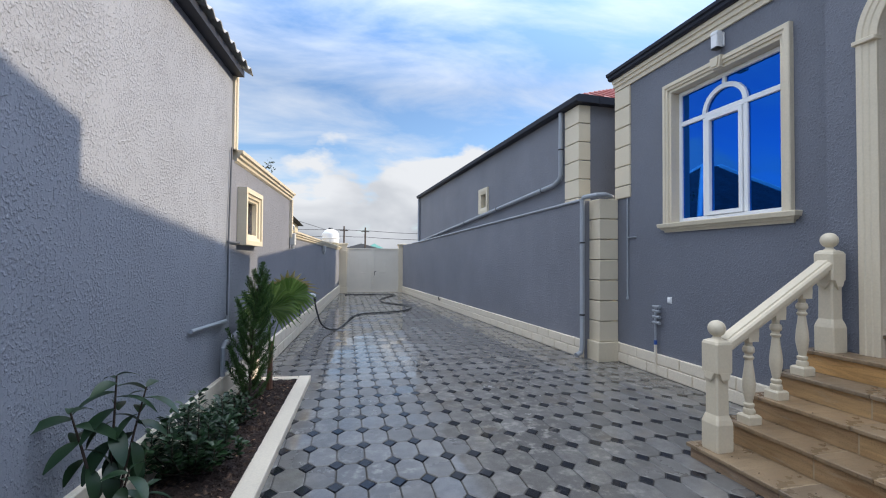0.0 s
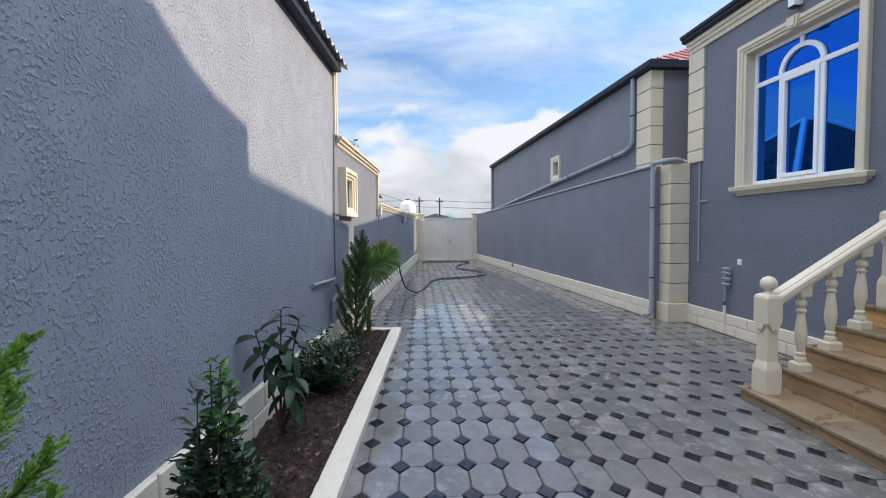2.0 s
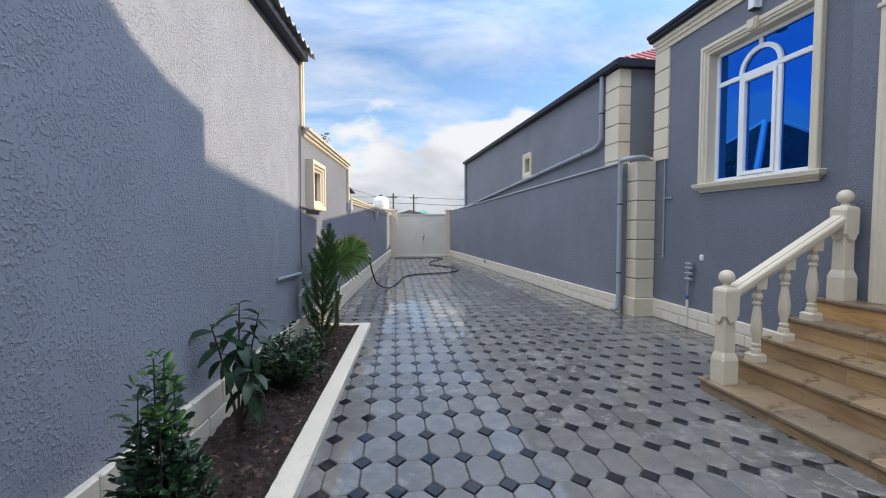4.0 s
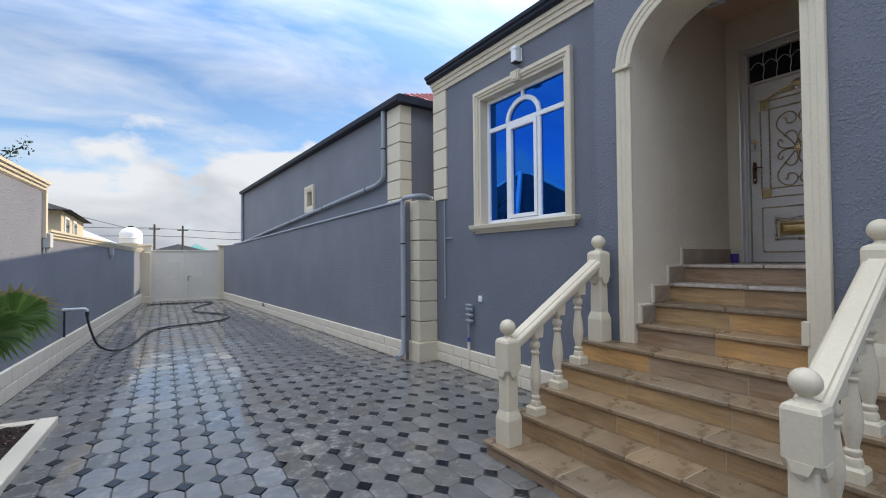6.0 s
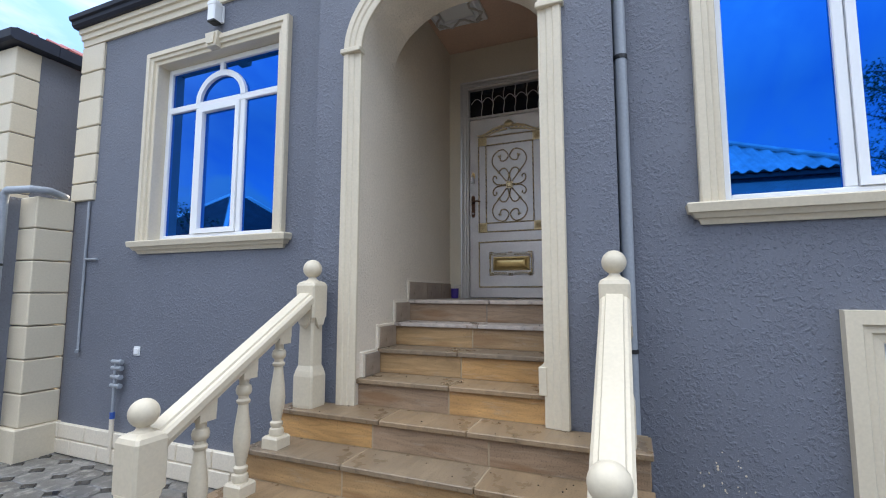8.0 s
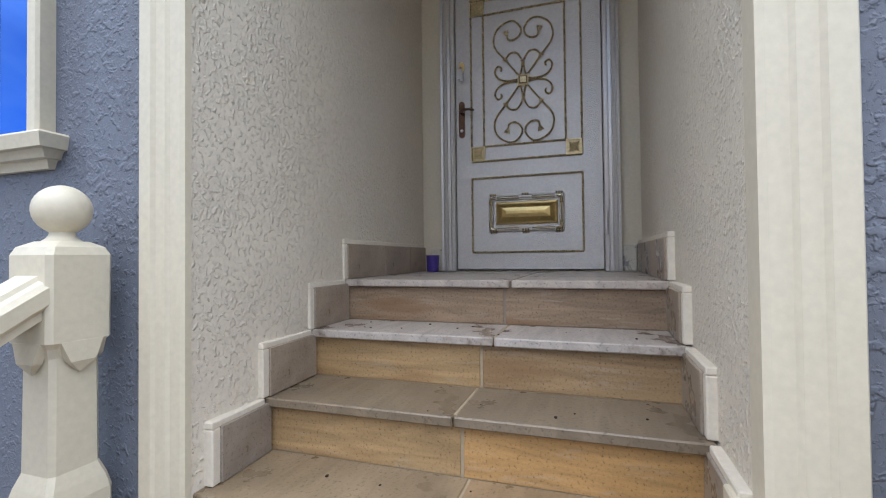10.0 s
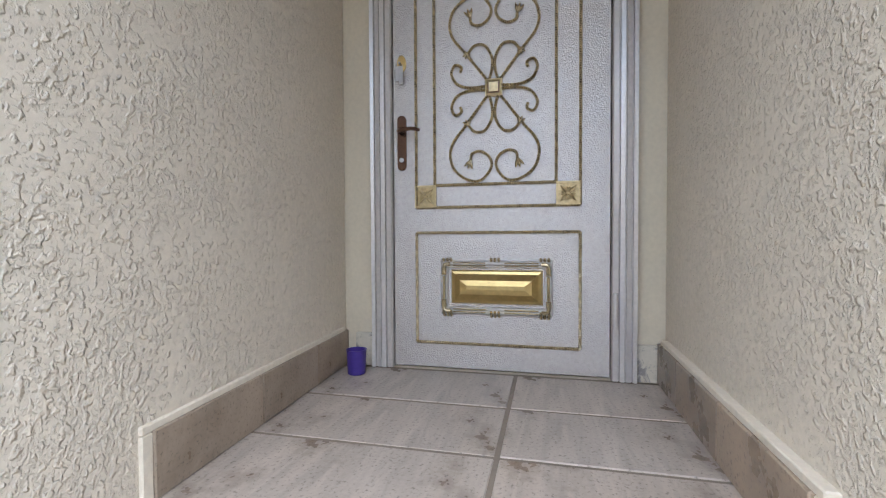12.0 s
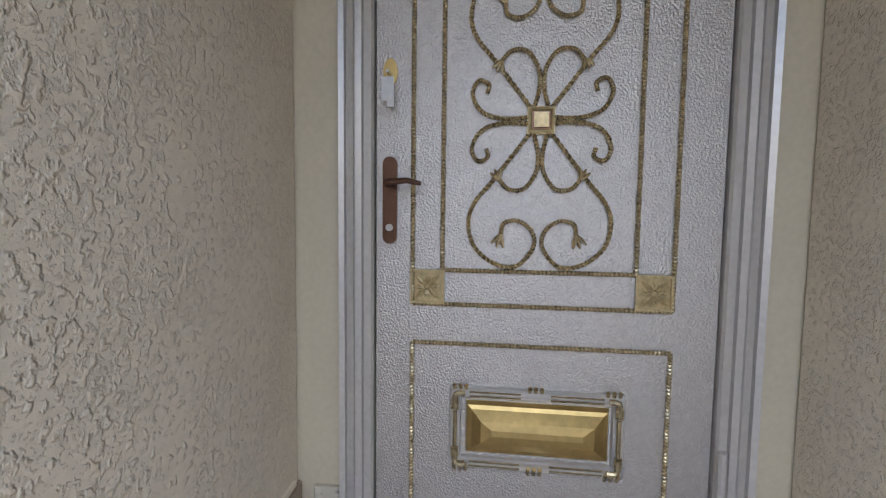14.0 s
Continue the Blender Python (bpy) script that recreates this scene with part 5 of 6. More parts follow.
# ---- wall lamps, meter bits, pipes on the house ----
def wall_lamp(y, z, x):
    l = thing("wall_lamp", "white box-shaped outdoor wall lamp", "lamp", at=pose(x, y, z), group="wall lamps")
    part("back_plate", box(B(), -0.025, 0, -0.05, 0.05, 0.02, 0.185, 0.006), M["white"], l)
    part("shade", square_loft(B(), [(0.040, 0.0), (0.046, 0.012), (0.046, 0.175), (0.040, 0.19)], at=(-0.07, 0), ch=0.012), M["white"], l)
    part("cap", square_loft(B(), [(0.049, 0.152), (0.050, 0.158), (0.050, 0.178), (0.042, 0.196)], at=(-0.07, 0), ch=0.012), M["white"], l)
    part("foot", square_loft(B(), [(0.030, -0.012), (0.044, -0.004), (0.044, 0.012)], at=(-0.07, 0), ch=0.010), M["dark"], l, "dark lamp foot")


wall_lamp(4.45, 4.085, HX), wall_lamp(2.14, 4.15, PX0)
s_ = thing("wall_socket", "small white outdoor socket on the wall", "socket", at=pose(HX, 5.30, 1.05))
part("plate", box(B(), -0.012, 0, -0.04, 0.04, 0, 0.085, 0.004), M["white"], s_)
part("cover", box(B(), -0.022, -0.012, -0.03, 0.03, 0.012, 0.072, 0.004), M["white"], s_)
tp = thing("water_manifold", "grey water pipe with three stub outlets", "pipe", at=pose(HX - 0.05, 5.52, GZ))
part("riser", tube(B(), [(0, 0, 0.02), (0, 0, 0.93)], 0.014, 10), M["pipe"], tp)
part("riser_sleeve", tube(B(), [(0, 0, 0.02), (0, 0, 0.42)], 0.02, 10), M["plinth"], tp, "pale painted lower pipe")
part("joint", tube(B(), [(0, 0, 0.42), (0, 0, 0.48)], 0.022, 10), M["blueplastic"], tp, "blue pipe joint")
for z in (0.72, 0.80, 0.88, 0.94):
    part("stub", tube(B(), [(0, 0.05, z), (0, -0.09, z)], 0.018, 10), M["pipe"], tp)
    part("nut", tube(B(), [(0, -0.06, z), (0, -0.085, z)], 0.026, 6), M["pipe"], tp)
pp = thing("conduit", "thin grey conduit on the house wall", "pipe")
part("upright", tube(B(), [(HX - 0.018, 6.17, 2.57), (HX - 0.018, 6.17, 1.06)], 0.012, 8), M["pipe"], pp)
part("branch", tube(B(), [(HX - 0.018, 6.17, 1.97), (HX - 0.018, 5.97, 1.97)], 0.012, 8), M["pipe"], pp)
part("end_piece", tube(B(), [(HX - 0.018, 6.17, 1.06), (HX - 0.05, 6.13, 1.05)], 0.018, 8), M["pipe"], pp)


def downpipe(label, pts, r, clips=(), mat="pipe"):
    d = thing("downpipe", label, "pipe", group="grey rainwater pipes")
    part("pipe", tube(B(), pts, r, 14), M[mat], d, smooth=True)
    for c, ax in clips:
        c, ax = Vector(c), Vector(ax).normalized()
        part("clip", tube(B(), [c - ax * 0.012, c + ax * 0.012], r * 1.16, 14), M["dark"], d, "dark pipe clip")


downpipe("grey rainwater downpipe in the corner of the porch", [(HX - 0.05, 1.040, 4.50), (HX - 0.05, 1.040, 0.12), (HX - 0.065, 1.03, 0.09), (HX - 0.15, 0.99, 0.075)], 0.035,
         [((HX - 0.05, 1.040, z), (0, 0, 1)) for z in (3.055, 1.31)])
W = lambda x, y, z: tuple(RIGHT @ Vector((x, y, z)))
U = lambda x, y, z: tuple(UPPER @ Vector((x, y, z)))
downpipe("grey rainwater pipe beside the pillar", [(4.40, 6.52, 2.63), (4.20, 6.40, 2.65), (4.05, 6.41, 2.64), W(-0.07, 0.0, 2.625), W(-0.07, 0.04, 2.59), W(-0.07, 0.05, 2.50), W(-0.07, 0.05, 0.24), W(-0.10, 0.05, 0.15), W(-0.20, 0.02, 0.12)], 0.038,
         [(W(-0.07, 0.05, z), (0, 0, 1)) for z in (1.9, 0.75)])
downpipe("grey rainwater pipe running along the rear building", [U(-0.06, 0.50, 4.27), U(-0.06, 0.50, 3.14), U(-0.06, 0.56, 3.06), U(-0.06, 0.75, 3.0), U(-0.06, 12.4, 2.36)], 0.042,
         [(U(-0.06, y, 3.0 - (y - 0.75) * 0.0549), (0, 1, -0.055)) for y in (1.2, 3.5, 6.0, 9.0)] + [(U(-0.06, 0.50, 3.6), (0, 0, 1))])
downpipe("grey rainwater pipe at the far corner", [U(-0.06, 12.45, 4.27), U(-0.06, 12.45, 2.30)], 0.05)
downpipe("slim grey pipe along the top of the yard wall", [W(-0.01, 0.20, 2.60), W(-0.01, 11.6, 2.30), W(-0.01, 12.6, 2.30)], 0.024)
st = thing("wall_spout", "small dark spout low on the yard wall", "pipe", at=RIGHT)
part("spout", tube(B(), [(0, 8.2, 0.27), (-0.09, 8.2, 0.27), (-0.10, 8.2, 0.36)], 0.02, 8), M["dark"], st)

# ---- basement door ----
bd = thing("door_2", "white plastic basement door in a cream surround", "door", kind="structure")
path = [(-0.09, GZ), (-0.09, 1.40), (-0.94, 1.40), (-0.94, GZ)]
part("surround", moulding(B(), path, [(0.0, -0.10), (0.0, 0.012), (-0.04, 0.016), (-0.05, 0.03), (-0.08, 0.032), (-0.09, 0.05), (-0.155, 0.05), (-0.16, -0.01)], h3), M["cream"], bd, "cream moulded surround")
part("door_frame", moulding(B(), path, [(0.0, -0.16), (0.0, -0.05), (0.05, -0.05), (0.05, -0.16)], h3), M["white"], bd)
lf = part("leaf", moulding(B(), [(-0.15, GZ + 0.02), (-0.88, GZ + 0.02), (-0.88, 1.34), (-0.15, 1.34)], [(0.0, -0.12), (0.0, -0.035), (-0.09, -0.035), (-0.10, -0.06), (-0.10, -0.12)], h3, closed=True), M["white"], bd)
part("panel", box(B(), HX + 0.065, HX + 0.09, -0.79, -0.24, GZ + 0.1, 1.26), M["white"], lf)
part("handle", tube(B(), [(HX + 0.035, -0.205, 0.79), (HX - 0.02, -0.205, 0.79), (HX - 0.022, -0.22, 0.785), (HX - 0.022, -0.31, 0.70)], [0.014, 0.012, 0.012, 0.010], 8), M["white"], lf)

# ---- pipes and fittings on the boundary wall ----
def lthing(name, label, cat):
    return thing(name, label, cat, at=LEFT)


c = lthing("conduit", "thin dark grey conduit down the boundary wall", "pipe")
part("upright", tube(B(), [(0.02, 5.36, 2.80), (0.02, 5.30, 1.80), (0.02, 5.29, 1.02), (0.02, 5.22, 0.97)], 0.010, 8), M["conduit"], c)
part("foot", tube(B(), [(0.03, 5.22, 0.97), (0.03, 4.32, 1.0)], 0.019, 8), M["pipe"], c)
part("branch", tube(B(), [(0.02, 5.29, 1.79), (0.02, 6.5, 1.79)], 0.013, 8), M["conduit"], c)
c = lthing("conduit", "short grey pipe elbow above the plinth", "pipe")
part("elbow", tube(B(), [(0.03, 5.15, 0.42), (0.03, 5.15, 0.70), (0.03, 5.22, 0.74), (0.03, 5.75, 0.80)], 0.025, 8), M["pipe"], c)
for y, z, h in ((LE2 - 0.02, 1.86, 0.22), (14.3, 1.82, 0.18)):
    sp = lthing("rain_spout", "small pale rain spout under the coping", "spout")
    part("box", box(B(), 0.0, 0.10, y, y + 0.12, z, z + h, 0.01), M["paleroof"], sp)
    part("outlet", tube(B(), [(0.05, y + 0.06, z + 0.01), (0.05, y + 0.06, z - 0.07)], 0.03, 8), M["paleroof"], sp)
tap = lthing("garden_tap", "white pipe elbow with a tap for the hose", "tap")
part("pipe", tube(B(), [(0.0, 10.0, 0.87), (0.30, 10.0, 0.87), (0.33, 10.0, 0.85), (0.33, 10.0, 0.80)], 0.02, 10), M["white"], tap)
part("wall_pipe", tube(B(), [(0.03, 10.0, 0.87), (0.03, 10.0, 0.36)], 0.015, 8), M["dark"], tap)
part("nut", tube(B(), [(0.33, 10.0, 0.82), (0.33, 10.0, 0.74)], 0.027, 8), M["dark"], tap)
hs = thing("garden_hose", "black rubber hose lying across the wet paving", "hose")
h0 = LEFT @ Vector((0.33, 10.0, 0.74))
zz = GZ + 0.02
raw = [(h0.x, h0.y, h0.z), (h0.x + 0.04, h0.y + 0.02, 0.52), (h0.x + 0.16, h0.y + 0.10, 0.20), (h0.x + 0.42, h0.y + 0.30, zz), (0.35, 11.2, zz), (0.5, 12.2, zz), (0.75, 12.9, zz), (1.2, 13.2, zz), (2.0, 13.5, zz), (2.45, 14.3, zz), (2.35, 15.3, zz), (1.85, 16.1, zz), (1.75, 17.2, zz),
       (2.1, 18.4, zz), (2.55, 19.3, zz), (2.4, 19.9, zz), (1.6, 20.0, zz), (0.8, 20.1, zz), (0.5, 19.9, zz)]
part("tube", tube(B(), [tuple(p) for p in smooth_line(raw, 6)], 0.018, 8), M["dark"], hs, smooth=True)

# ---- gate ----
GY = 21.34
g3 = lambda x, z, p: (x, GY - p, z)
for x0, x1, nm in ((0.22, 0.60, "gate_pillar"), (2.99, 3.34, "gate_pillar")):
    gp = thing(nm, "cream painted gate pillar with a flat cap", "pillar", group="gate pillars")
    part("shaft", box(B(), x0, x1, GY - 0.12, GY + 0.25, 0, 2.24, 0.01), M["cream"], gp)
    part("base", box(B(), x0 - 0.03, x1 + 0.03, GY - 0.15, GY + 0.28, 0, 0.30, 0.01), M["cream"], gp)
    part("cap", box(B(), x0 - 0.05, x1 + 0.05, GY - 0.17, GY + 0.30, 2.24, 2.33, 0.015), M["cream"], gp)
gate = thing("gate", "closed cream metal double gate with raised panels", "gate")
for x0, x1 in ((0.61, 1.795), (1.805, 2.98)):
    lf = part("gate_leaf", box(B(), x0, x1, GY, GY + 0.04, GZ + 0.02, 2.10, 0.006), M["gatepaint"], gate)
    part("frame", moulding(B(), [(x0, GZ + 0.02), (x1, GZ + 0.02), (x1, 2.10), (x0, 2.10)], [(-0.001, 0), (-0.001, 0.025), (0.05, 0.025), (0.055, 0)][::1], g3, closed=True), M["gatepaint"], lf)
    cx = (x0 + x1) / 2 + (0.15 if x0 < 1 else -0.15)
    for z0, z1 in ((0.95, 1.60),):
        part("raised_panel", moulding(B(), [(cx - 0.19, z0), (cx + 0.19, z0), (cx + 0.19, z1), (cx - 0.19, z1)], [(0, 0), (0, 0.012), (0.025, 0.012), (0.03, 0)], g3, closed=True), M["gatepaint"], lf)
part("handle", tube(B(), [(1.86, GY - 0.02, 0.85), (1.86, GY - 0.05, 0.85), (1.86, GY - 0.05, 1.02), (1.95, GY - 0.05, 1.02)], 0.014, 8), M["dark"], gate)
part("lock", box(B(), 1.72, 1.80, GY - 0.03, GY, 1.20, 1.32, 0.006), M["gatepaint"], gate)
gl = thing("gate_lamp", "small lamp on a bracket beside the gate", "lamp", at=pose(0.62, 21.15, 1.95))
part("arm", tube(B(), [(-0.15, 0.05, 0), (-0.15, -0.25, 0.02)], 0.015, 8), M["cream"], gl)
part("head", box(B(), -0.22, -0.05, -0.38, -0.22, -0.01, 0.05, 0.01), M["cream"], gl)
bm = box(B(), -4.0, 0.2, 21.60, 21.8, 0, 2.0)
box(bm, 3.36, 8.0, 21.60, 21.8, 0, 2.2)
tagged(part("wall_street", bm, M["buff"]), "plain rendered street wall beside the gate", "wall", kind="structure")
bm = box(B(), -2.0, 4.4, -9.2, -9.0, 0, 2.6)
tagged(part("wall_south", bm, M["stucco_far"]), "plain grey rear yard wall", "wall", kind="structure")

# ---- planting bed ----
KERB = pose(-0.573, 0, 0, 0, 0, -3.6)
KZ, KE = 0.118, 6.22
kb = thing("planter_kerb", "cream painted concrete kerb round the planting bed", "kerb", kind="structure")
bm = box(B(), -0.15, 0, -9, KE, GZ - 0.05, KZ, 0.008)
part("kerb_run", bm, M["plinth"], kb, at=KERB)
bm = box(B(), -0.62, -0.155, KE - 0.13, KE, GZ - 0.05, KZ - 0.002, 0.008)
part("kerb_end", bm, M["plinth"], kb, at=KERB)
bm = B()
ny, nx = 900, 34
grid = []
for j in range(ny):
    y = -6.0 + j * (KE - 0.1 + 6.0) / (ny - 1)
    row = []
    for i in range(nx):
        x = -0.78 + i * 0.64 / (nx - 1)
        w = KERB @ Vector((x, y, 0))
        h = 0.052 + 0.022 * noise.noise(w * 3.0) + 0.026 * noise.noise(w * 12.0) + 0.024 * noise.noise(w * 31.0)
        row.append(bm.verts.new((w.x, w.y, GZ + h)))
    grid.append(row)
for j in range(ny - 1):
    for i in range(nx - 1):
        bm.faces.new((grid[j][i], grid[j][i + 1], grid[j + 1][i + 1], grid[j + 1][i]))
crng = random.Random(21)
for i in range(1500):
    w = KERB @ Vector((crng.uniform(-0.75, -0.17), crng.uniform(-1.5, KE - 0.2), 0))
    h = 0.052 + 0.022 * noise.noise(w * 3.0) + 0.026 * noise.noise(w * 12.0) + 0.024 * noise.noise(w * 31.0)
    r_ = crng.uniform(0.005, 0.018)
    c = Vector((w.x, w.y, GZ + h))
    ring = [bm.verts.new(c + Vector((math.cos(q * 1.257 + i) * r_ * crng.uniform(0.6, 1.3), math.sin(q * 1.257 + i) * r_ * crng.uniform(0.6, 1.3), crng.uniform(-0.2, 0.3) * r_))) for q in range(5)]
    top = bm.verts.new(c + Vector((0, 0, r_ * crng.uniform(0.5, 1.0))))
    for q in range(5):
        bm.faces.new((ring[q], ring[(q + 1) % 5], top))
tagged(part("soil", bm, M["soil"], smooth=True), "dark damp crumbly soil of the planting bed", "soil", kind="stuff")

bm = B()
for i in range(420):
    w = KERB @ Vector((crng.uniform(-0.74, -0.17), crng.uniform(-1.5, KE - 0.2), 0))
    h = 0.052 + 0.022 * noise.noise(w * 3.0) + 0.026 * noise.noise(w * 12.0) + 0.024 * noise.noise(w * 31.0)
    if noise.noise(w * 2.2 + Vector((5, 0, 0))) < -0.12:
        continue
    m = pose(w.x, w.y, GZ + h + 0.006, crng.uniform(-25, 25), crng.uniform(-25, 25), crng.uniform(0, 360))
    q, e = crng.uniform(0.010, 0.030), crng.uniform(0.005, 0.012)
    bm.faces.new([bm.verts.new(m @ Vector(p)) for p in ((-q, 0, 0), (-q * 0.3, -e, 0.002), (q * 0.6, -e * 0.8, 0.003), (q, 0, 0), (q * 0.4, e, 0.004), (-q * 0.5, e * 0.9, 0.002))])
tagged(part("leaf_litter", bm, M["litter"]), "scraps of dry brown leaf on the soil", "leaf litter", kind="stuff")

# ---- planting ----
def leaf_mesh(name, length, width, droop, mat, fold=0.25, n=5):
    """One leaf from the origin along +x, pointed, folded at the midrib and drooping."""
    bm = B()
    rows = []
    for i in range(n + 1):
        u = i / n
        w = width * 0.5 * max(math.sin(math.pi * min(u * 0.93 + 0.04, 1.0)) ** 0.8, 0.02)
        x, z = length * u * (1 - 0.25 * droop * u), -length * droop * u * u
        rows.append([bm.verts.new((x, -w, z + w * fold)), bm.verts.new((x, 0, z)), bm.verts.new((x, w, z + w * fold))])
    for a, b in zip(rows, rows[1:]):
        bm.faces.new((a[0], b[0], b[1], a[1])), bm.faces.new((a[1], b[1], b[2], a[2]))
    me = bpy.data.meshes.new(name)
    bm.to_mesh(me)
    bm.free()
    me.materials.append(mat)
    me.shade_smooth()
    return me


def blade(bm, p, d, up, length, width, bend=0.3):
    """A small leaf inside a joined crown."""
    d = d.normalized()
    s = d.cross(up)
    s = s.normalized() if s.length > 1e-4 else d.orthogonal().normalized()
    nrm = s.cross(d)
    a = bm.verts.new(p)
    m = p + d * length * 0.5 + nrm * 0.02 * length
    b, c = bm.verts.new(m + s * width * 0.5), bm.verts.new(m - s * width * 0.5)
    e = bm.verts.new(p + d * length - nrm * bend * length * 0.4)
    bm.faces.new((a, b, e, c))


def oval_leaf(bm, p, d, up, length, width):
    """A small round-ended leaf folded at its midrib, inside a joined crown."""
    d = d.normalized()
    s = d.cross(up)
    s = s.normalized() if s.length > 1e-4 else d.orthogonal().normalized()
    nrm = s.cross(d)
    v = lambda u, w, n: bm.verts.new(p + d * length * u + s * width * w + nrm * length * n)
    a, m1, m2, e = v(0, 0, 0), v(0.38, 0, -0.02), v(0.76, 0, -0.05), v(1.0, 0, -0.12)
    for sg in (1, -1):
        s1, s2 = v(0.34, 0.46 * sg, 0.07), v(0.74, 0.42 * sg, 0.03)
        bm.faces.new((a, s1, m1)), bm.faces.new((m1, s1, s2, m2)), bm.faces.new((m2, s2, e))


def broad_plant(x, y, z, h, seed):
    """A young big-leaved shrub: a few stems, each large leaf a part."""
    r = random.Random(seed)
    t = thing("broadleaf_shrub", "young shrub with large drooping dark green leaves", "plant", at=pose(x, y, z))
    me = leaf_mesh("leaf", 0.185, 0.070, 0.50, M["leafbig"], fold=0.28, n=7)
    stems = [((0.02, 0.01), h * 0.92, 16), ((0.13, 0.08), h * 0.84, 10), ((-0.13, -0.10), h * 0.80, 10), ((0.14, -0.13), h * 0.50, 9), ((0.16, 0.02), h * 0.34, 7)]
    for (ex, ey), hh, nl in stems:
        pts = [(ex * u ** 1.3, ey * u ** 1.3, hh * u) for u in (0, 0.25, 0.5, 0.75, 1.0)]
        part("stem", tube(B(), pts, [0.011, 0.010, 0.008, 0.006, 0.004], 6), M["bark"], t)
        for i in range(nl):
            u = 1.0 - 0.5 * (i / nl) ** 1.25
            a = i * 2.4 + r.uniform(-0.4, 0.4) + ex * 9
            pitch = -28 + 90 * (i / nl) * r.uniform(0.75, 1.15)
            o = new("leaf", me)
            o.parent = t
            sc = r.uniform(0.85, 1.2) * (0.55 if i < 2 else 1.0)
            o.matrix_basis = pose(ex * u ** 1.3, ey * u ** 1.3, hh * u) @ pose(0, 0, 0, r.uniform(-25, 25), pitch, math.degrees(a)) @ Matrix.Scale(sc, 4)
    return t


def small_leaf_shrub(x, y, z, h, w, seed, mat, label, n_stem=16, per=34, size=0.042, fresh=False):
    """An upright shrub of many small glossy leaves along its stems."""
    r = random.Random(seed)
    t = thing("glossy_shrub", label, "shrub", at=pose(x, y, z))
    wood, crown = B(), B()
    for k in range(n_stem):
        a = k * 2.399
        f = math.sqrt((k + 0.5) / n_stem)
        rad = w * 0.5 * f
        hh = h * (1.0 - 0.62 * f ** 1.5) * r.uniform(0.62, 1.05)
        p1 = Vector((rad * math.cos(a), rad * math.sin(a), hh))
        o = Vector((math.cos(a), math.sin(a), 0))
        at_ = lambda u: Vector((0, 0, 0)).lerp(p1, u) + o * rad * 0.45 * math.sin(u * math.pi)
        tube(wood, [at_(u) for u in (0, 0.3, 0.6, 0.85, 1.0)], [0.006, 0.005, 0.004, 0.003, 0.002], 5)
        tips = B() if fresh and f < 0.5 else None
        for i in range(per):
            u = 0.10 + 0.90 * i / (per - 1)
            p = at_(u)
            b = i * 2.4 + k
            for q in range(3):
                d = Vector((math.cos(b + q * 2.1), math.sin(b + q * 2.1), r.uniform(0.1, 1.1)))
                p2 = p + d * r.uniform(0.0, 0.03)
                oval_leaf(tips if tips is not None and u > 0.93 else crown, p2, d, Vector((r.uniform(-0.6, 0.6), r.uniform(-0.6, 0.6), 1)), size * r.uniform(0.7, 1.15), size * 0.58 * r.uniform(0.85, 1.15))
        if tips is not None:
            tube(tips, [at_(0.88), at_(0.95), at_(1.0)], [0.004, 0.004, 0.003], 5)
            part("young_tip", tips, M["leafnew"], t, "bright green young tip")
    part("stem", wood, M["bark"], t)
    part("foliage", crown, mat, t)
    return t


